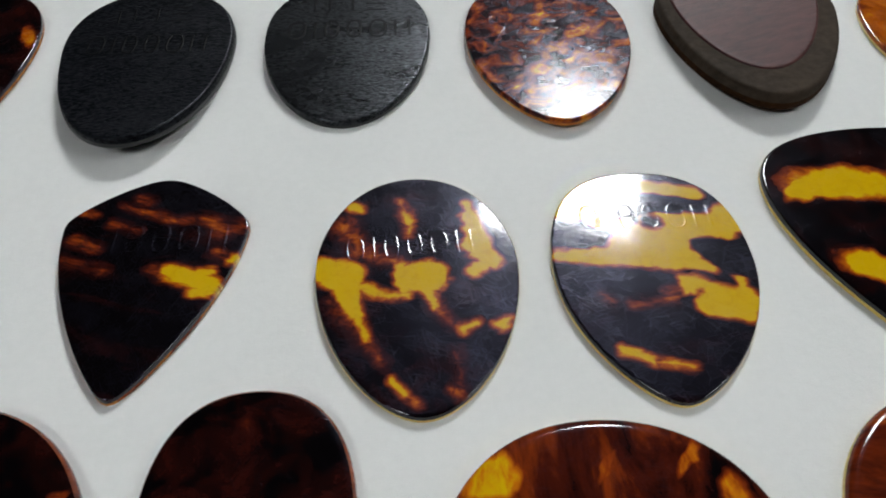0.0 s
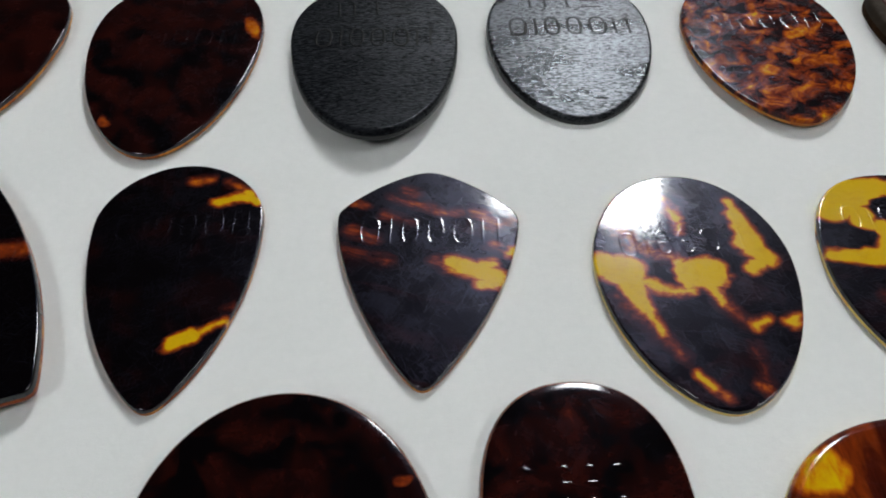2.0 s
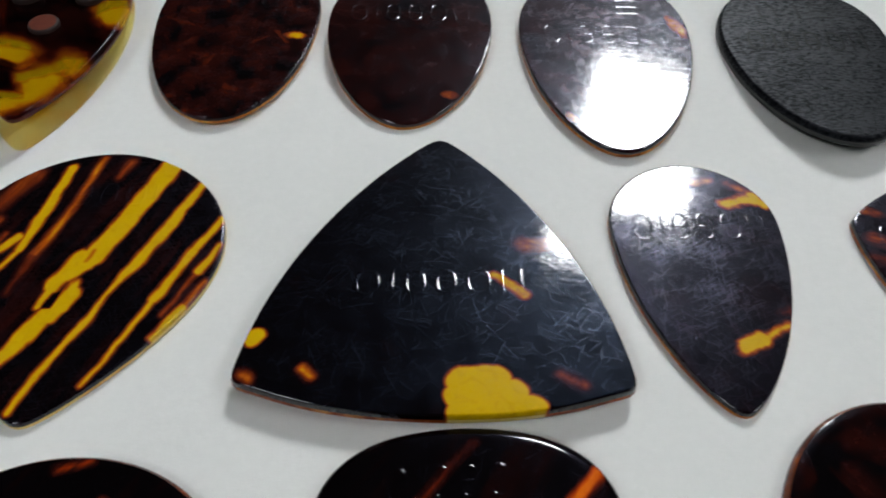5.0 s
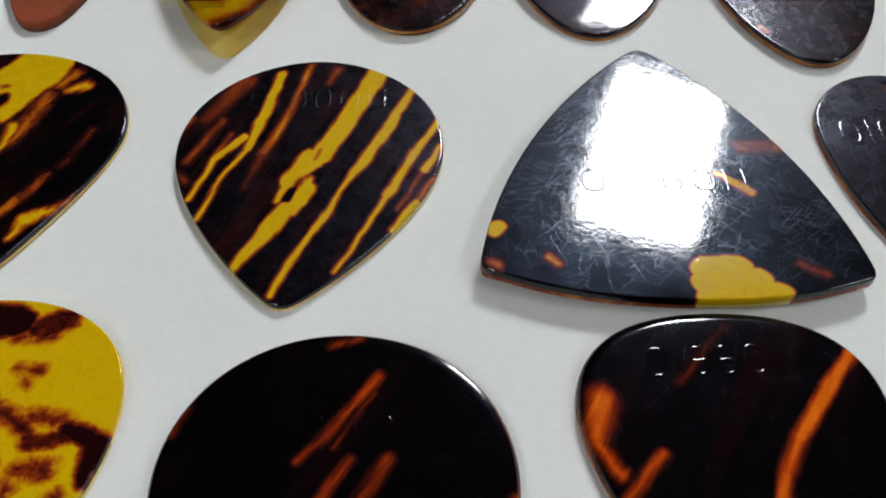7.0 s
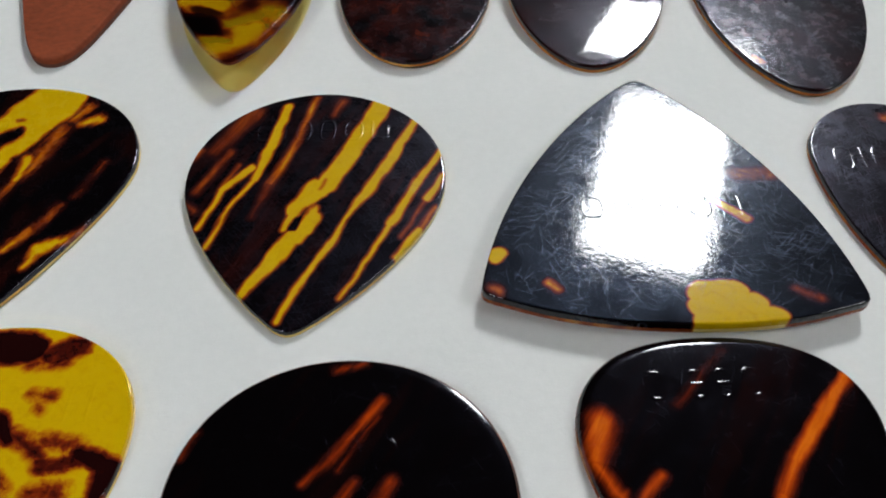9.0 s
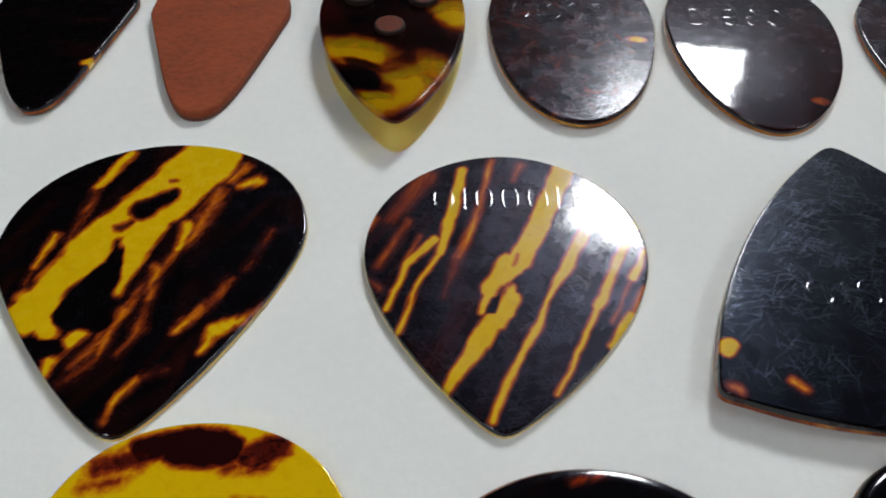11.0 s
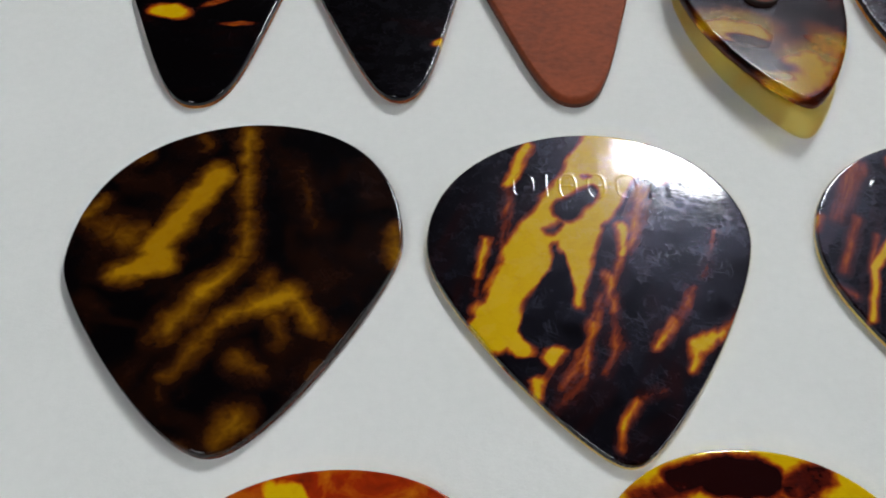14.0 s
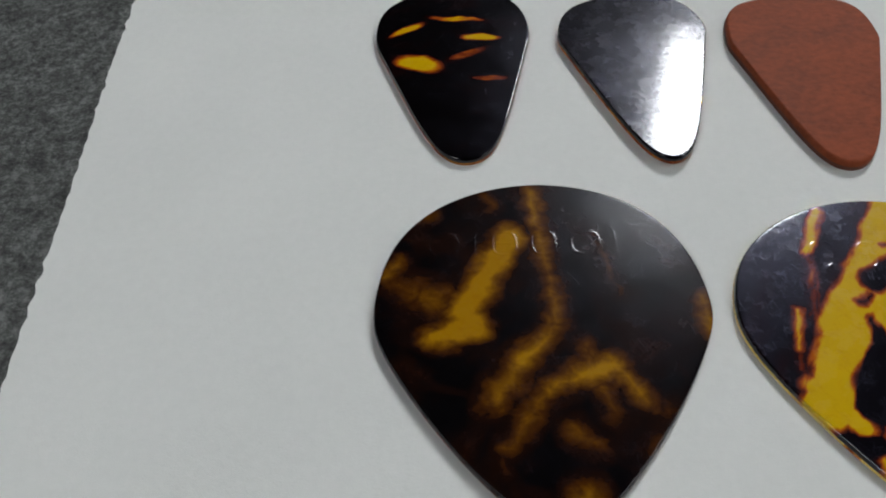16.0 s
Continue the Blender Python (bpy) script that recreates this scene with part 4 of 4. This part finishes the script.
# two rows of marks
pick = guitar_pick((-47.4, 72.3, 3.2),
    (9.14, 12.08, 17.42, 0.66, 0.66, 0.59, 0.39, -3.81, 4.11),
    celluloid([(8.1, 2.6, 2.7, 0.89, -72, 0.6), (-4.7, -12.9, 1.3, 0.65, -62, 0.4)], base=0.08, mottle=0.17, haze=0.1, warp=0.5, wear=0.9, gloss=0.09, seed=15), RIM_RUST, dome=0.1, raised=0.3)
tagged(pick, "drop-shaped guitar pick in worn dark brown tortoiseshell with two stamped rows", "guitar pick", "guitar picks on the sheet")
stamp(pick, -6.7, 0.9, 6.4, 0.8, 3.2)
stamp(pick, -4.2, 6.0, 4.2, 6.2, 2.8, 3)

# black rubber pick
pick = guitar_pick((-25.8, 72.9, 4.4),
    (8.99, 10.73, 16.33, 0.62, 0.63, 0.63, 0.46, -3.55, 4.53),
    vulcanite("black_vulcanite", (0.005, 0.0055, 0.007), 0.20, 0.40), MARK_BLACK, thick=1.2, dome=0.2, lift=1.9, bevel=0.4)
tagged(pick, "thick egg-shaped guitar pick in dull black rubber, tip raised", "guitar pick", "guitar picks on the sheet")
stamp(pick, -6.4, 0.5, 6.2, 0.0, 3.2, 6, MARK_WORN)
stamp(pick, -4.2, 5.6, 4.2, 5.8, 2.8, 3, MARK_WORN)

# dark grey rubber pick
pick = guitar_pick((-4.6, 75.2, 1.6),
    (8.86, 10.48, 14.15, 0.62, 0.62, 0.63, 0.44, -1.61, 0.79),
    vulcanite("grey_vulcanite", (0.007, 0.0075, 0.008), 0.6, 0.28), MARK_BLACK, thick=0.85, dome=0.1, arch=0.3, bevel=0.3)
tagged(pick, "egg-shaped guitar pick in worn dark grey leathery hard rubber", "guitar pick", "guitar picks on the sheet")
stamp(pick, -6.5, 0.6, 6.8, 0.9, 3.3, 6, MARK_WORN)
stamp(pick, -4.2, 5.6, 4.2, 5.8, 2.8, 3, MARK_WORN)

# mottled orange egg
pick = guitar_pick((17.1, 75.3, 2.6),
    (8.81, 10.91, 14.67, 0.63, 0.63, 0.57, 0.39, -0.95, 1.08),
    celluloid([(-1.7, -6.9, 1.9, 1.06, 12, 0.62), (3.4, 0.1, 2.6, 1.12, 37, 0.62), (1.1, -2.9, 2.3, 0.72, 34, 0.5), (4.6, -5.1, 2.8, 1.25, 14, 0.5)], base=0.30, mottle=0.55, grain=0.42, crinkle=0.055, drift=(0.9, 1.1, 20), warp=0.8, wear=1.2, gloss=0.12, haze=0, seed=18, coat=0.36), RIM_BROWN, dome=0.12, raised=0.6)
tagged(pick, "egg-shaped guitar pick in scratched orange and black mottled tortoiseshell", "guitar pick", "guitar picks on the sheet")
stamp(pick, -6.3, 2.0, 6.8, 2.4, 3.2)

# thick felt pick
pick = guitar_pick((39.6, 79.9, -3.3),
    (9.8, 7.08, 17.55, 0.6, 0.5, 0.4, 0.51, -0.63, 1.69),
    matte("brown_leather", (0.040, 0.029, 0.020), 0.8, 1.2, 0.00015, 0.4, (1, 1, 1), 0, 0.15), matte("brown_leather_edge", (0.030, 0.012, 0.004), 0.9, 1.5, 0.0004, 0.6, (1, 1, 1), 0, 0.1), thick=1.9, dome=0.0, lift=1.2, bevel=0.5, rim_from=0.7)
tagged(pick, "thick guitar pick of dark brown leather with worn edges", "guitar pick", "guitar picks on the sheet")
leather_facing(pick, (9.8, 7.08, 17.55, 0.6, 0.5, 0.4, 0.51, -0.63, 1.69), matte("leather_facing", (0.075, 0.027, 0.025), 0.46, 1.0, 0.00015, 0.35, (0.5, 1.5, 1), 30, 0.22))

# orange pick at the end
pick = guitar_pick((64.6, 76.7, 0.7),
    (12.04, 11.5, 15.38, 0.62, 0.62, 0.53, 0.26, -2.01, -1.71),
    celluloid((), base=0.5, mottle=0.25, warp=0.8, wear=0.4, seed=20), RIM_GOLD, dome=0.12)
tagged(pick, "rounded guitar pick in orange-brown tortoiseshell", "guitar pick", "guitar picks on the sheet")

# red pick
pick = guitar_pick((-137.8, 7.4, 7.9),
    (11.88, 11.06, 15, 0.63, 0.62, 0.5, 0.25, 0.63, 0),
    celluloid([(-2.8, 9.4, 2, 0.89, -31, 1)], tones=((0.03, 0.003, 0.002), (0.14, 0.012, 0.004), (0.32, 0.024, 0.003), (0.58, 0.16, 0.005), YELLOW), base=0.42, mottle=0.24, grain=0.3, wear=0.3, gloss=0.2, seed=21), RIM_GOLD, dome=0.12)
tagged(pick, "rounded guitar pick in translucent orange-red tortoiseshell with golden clouds", "guitar pick", "guitar picks on the sheet")

# golden pick with islands
pick = guitar_pick((-111.9, 12.6, 3.3),
    (10.11, 9.64, 15.49, 0.59, 0.63, 0.52, 0.26, -3.3, -0.08),
    celluloid((), strokes=(),
        cuts=[(-1.69, 7.7, 0.87, 7.76, 1.59, 1.38, 1), (2.73, 7.3, 4.63, 8.1, 1.09, 0.98, 0.8), (3.8, 6.58, 1.36, 6.28, 0.52, 0.42, 0.6), (2.14, 3.9, 3.86, 3.7, 0.28, 0.56, 0.6), (3.26, 3, 3.61, 2.55, 0.37, 0.37, 0.45), (0.89, 1.58, 1.74, 0.28, 0.87, 0.58, 1), (1.99, 0.72, 4.52, -0.94, 0.66, 0.66, 0.7), (4.51, 0.35, 7, -0.03, 0.52, 0.52, 0.6), (4.73, -1.57, 7.31, -1.08, 0.72, 0.8, 0.75), (7.13, -0.45, 9.42, -1.66, 0.61, 0.83, 0.95), (9.42, -1.66, 9.32, -4.09, 1.01, 0.67, 0.95)] +
        [(4.62, -3.61, 6.64, -3.36, 0.59, 0.76, 0.65), (4.38, -4.6, 4.34, -6.14, 0.67, 0.42, 0.6), (7.61, -5.3, 7.51, -6.81, 0.57, 0.41, 0.65), (2.13, -3.07, 2.85, -3.45, 0.7, 0.42, 0.65)] +
        [(-4.65, 7.5, -1.18, 8.35, 1.07, 1.07, 0.92), (-1.18, 8.35, 0.74, 7.94, 0.97, 1.05, 0.9), (-7.22, 6.18, -4.59, 7.09, 0.81, 0.98, 0.7), (-7.65, 4.61, -5.25, 5.49, 0.63, 0.71, 0.5), (-2.52, 6.99, 0.48, 6.72, 0.55, 0.47, 0.55)],
        base=0.92, mottle=0.1, grain=0.3, warp=0.3, wear=0.3, rag=0.8, seed=22, frayed=0.6, soft=0.8, tones=((0.014, 0.002, 0.002), (0.08, 0.008, 0.004), (0.24, 0.028, 0.005), (0.5, 0.17, 0.004), YELLOW)), RIM_GOLD, dome=0.12)
tagged(pick, "rounded guitar pick in clear gold with dark tortoiseshell islands", "guitar pick", "guitar picks on the sheet")
stamp(pick, -6.4, 3.0, 6.9, 3.2, 3.0)

# black broad pick
pick = guitar_pick((-86.1, 10.1, 5.2),
    (11.97, 11.16, 15.47, 0.57, 0.57, 0.57, 0.38, -0.29, 2.94),
    celluloid((), strokes=[(2.64, 7.63, -0.77, 3.26, 0.37, 0.37, 0.46), (-0.77, 3.26, -2.57, 1.32, 0.36, 0.22, 0.42), (2.28, 6.43, -0.29, 2.37, 0.23, 0.23, 0.3), (0.96, 1.49, -1.78, -2.58, 0.26, 0.43, 0.52), (-1.78, -2.58, -4.11, -4.92, 0.49, 0.58, 0.58), (3.33, 1.46, 0.9, -3, 0.5, 0.58, 0.38), (0.9, -3, -0.79, -4.96, 0.56, 0.56, 0.42), (11.69, -1.15, 9.14, -4.63, 0.31, 0.46, 0.45), (1.18, 10.8, -0.93, 10.17, 0.31, 0.31, 0.32), (-10.38, 5.21, -11.27, 3.4, 0.29, 0.24, 0.3)],
        cuts=(),
        tones=(DARK, BROWN, (0.20, 0.020, 0.003), (0.52, 0.066, 0.004), (0.74, 0.16, 0.006)), base=0.0, mottle=0.08, drift=(0.2, 1.6, 58), warp=0.15, frayed=0.5, rag=0.4, soft=0.5, haze=0.02, wear=0.4, coat=0.55, gloss=0.14, seed=23), RIM_RED, thick=1.1, dome=0.12, bevel=0.7, rim_from=0.96)
tagged(pick, "broad round guitar pick in near-black tortoiseshell with fine rust streaks", "guitar pick", "guitar picks on the sheet")
stamp(pick, -6.0, 3.4, 6.0, 3.4, 2.6)

# black with orange bolt
pick = guitar_pick((-59.6, 17.5, 5.4),
    (10.7, 7.91, 15.49, 0.66, 0.65, 0.47, 0.26, -0.82, 3.57),
    celluloid((), strokes=[(9.05, 4.09, 6.66, 1.45, 0.48, 0.63, 0.72), (6.66, 1.45, 3.71, -2.16, 0.57, 0.53, 0.72), (3.71, -2.16, 2.12, -4.71, 0.48, 0.41, 0.7), (2.12, -4.71, 1.36, -7.14, 0.45, 0.61, 0.72), (1.36, -7.14, -0.46, -10.25, 0.63, 0.91, 0.74), (-9.11, 0.79, -9.8, -1.92, 1.05, 0.81, 0.62), (-9.85, -2.36, -8.52, -4.53, 0.6, 0.43, 0.6), (-8.34, -6.18, -5.61, -3.31, 0.37, 0.37, 0.58), (-3.56, 2.12, 0.64, 6.56, 0.21, 0.21, 0.3)],
        cuts=(),
        tones=(DARK, BROWN, (0.20, 0.020, 0.003), (0.52, 0.066, 0.004), (0.74, 0.16, 0.006)), base=0.0, mottle=0.10, drift=(0.2, 1.6, 58), warp=0.15, frayed=0.4, rag=0.5, soft=0.7, haze=0.03, wear=0.4, coat=0.55, gloss=0.14, seed=24), RIM_RUST, thick=1.1, dome=0.12, bevel=0.8)
tagged(pick, "rounded guitar pick in black tortoiseshell with a bold orange streak", "guitar pick", "guitar picks on the sheet")
stamp(pick, -5.6, 3.6, 5.0, 3.9, 2.4)

# dark round pick
pick = guitar_pick((-28.0, 16.3, 8.2),
    (10.77, 13.45, 16, 0.56, 0.56, 0.6, 0.4, 0.42, 0),
    celluloid([(8.6, 5.5, 0.8, 0.55, -30, 0.4)], base=0.05, mottle=0.2, grain=0.25, wear=0.3, coat=0.55, gloss=0.16, seed=25), RIM_RED, thick=1.1, dome=0.12, bevel=0.7, rim_from=0.96)
tagged(pick, "broad round guitar pick in dark red-brown tortoiseshell", "guitar pick", "guitar picks on the sheet")

# dark red egg
pick = guitar_pick((-7.4, 19.7, 3.3),
    (7.33, 11.42, 16, 0.67, 0.68, 0.6, 0.4, -2.48, 0),
    celluloid((), base=0.09, mottle=0.22, grain=0.28, wear=0.3, coat=0.55, gloss=0.16, seed=26), RIM_RED, thick=1.1, dome=0.12, bevel=0.7, rim_from=0.96)
tagged(pick, "egg-shaped guitar pick in deep red-brown tortoiseshell", "guitar pick", "guitar picks on the sheet")
stamp(pick, -5.0, 3.2, 5.0, 3.2, 2.6)

# orange brown round
pick = guitar_pick((17.0, 15.5, -0.1),
    (12.22, 13.08, 16, 0.61, 0.61, 0.6, 0.4, 0.55, 0),
    celluloid([(-7.9, 8.5, 2.8, 1.7, 33, 0.75), (5.5, 10, 2.2, 0.55, -121, 0.5), (8.3, 7.7, 1.6, 1.21, -54, 0.55), (-0.2, 9.4, 1.8, 0.45, 66, 0.35)], tones=(DARK, (0.06, 0.008, 0.003), (0.24, 0.035, 0.004), (0.56, 0.16, 0.005), YELLOW), base=0.22, mottle=0.30, drift=(1.2, 0.4, 0), grain=0.25, wear=0.3, coat=0.55, gloss=0.16, seed=27), RIM_GOLD, thick=1.1, dome=0.12, bevel=0.8)
tagged(pick, "broad round guitar pick in clouded orange-brown tortoiseshell", "guitar pick", "guitar picks on the sheet")

# brown round pick
pick = guitar_pick((45.2, 18.5, 0.1),
    (12.98, 13.06, 16, 0.6, 0.6, 0.6, 0.4, 0.09, 0),
    celluloid((), base=0.34, mottle=0.22, drift=(0.3, 1.3, 0), wear=0.3, coat=0.55, gloss=0.16, seed=28), RIM_RUST, thick=1.1, dome=0.12, bevel=0.8)
tagged(pick, "broad round guitar pick in streaked orange-brown tortoiseshell", "guitar pick", "guitar picks on the sheet")
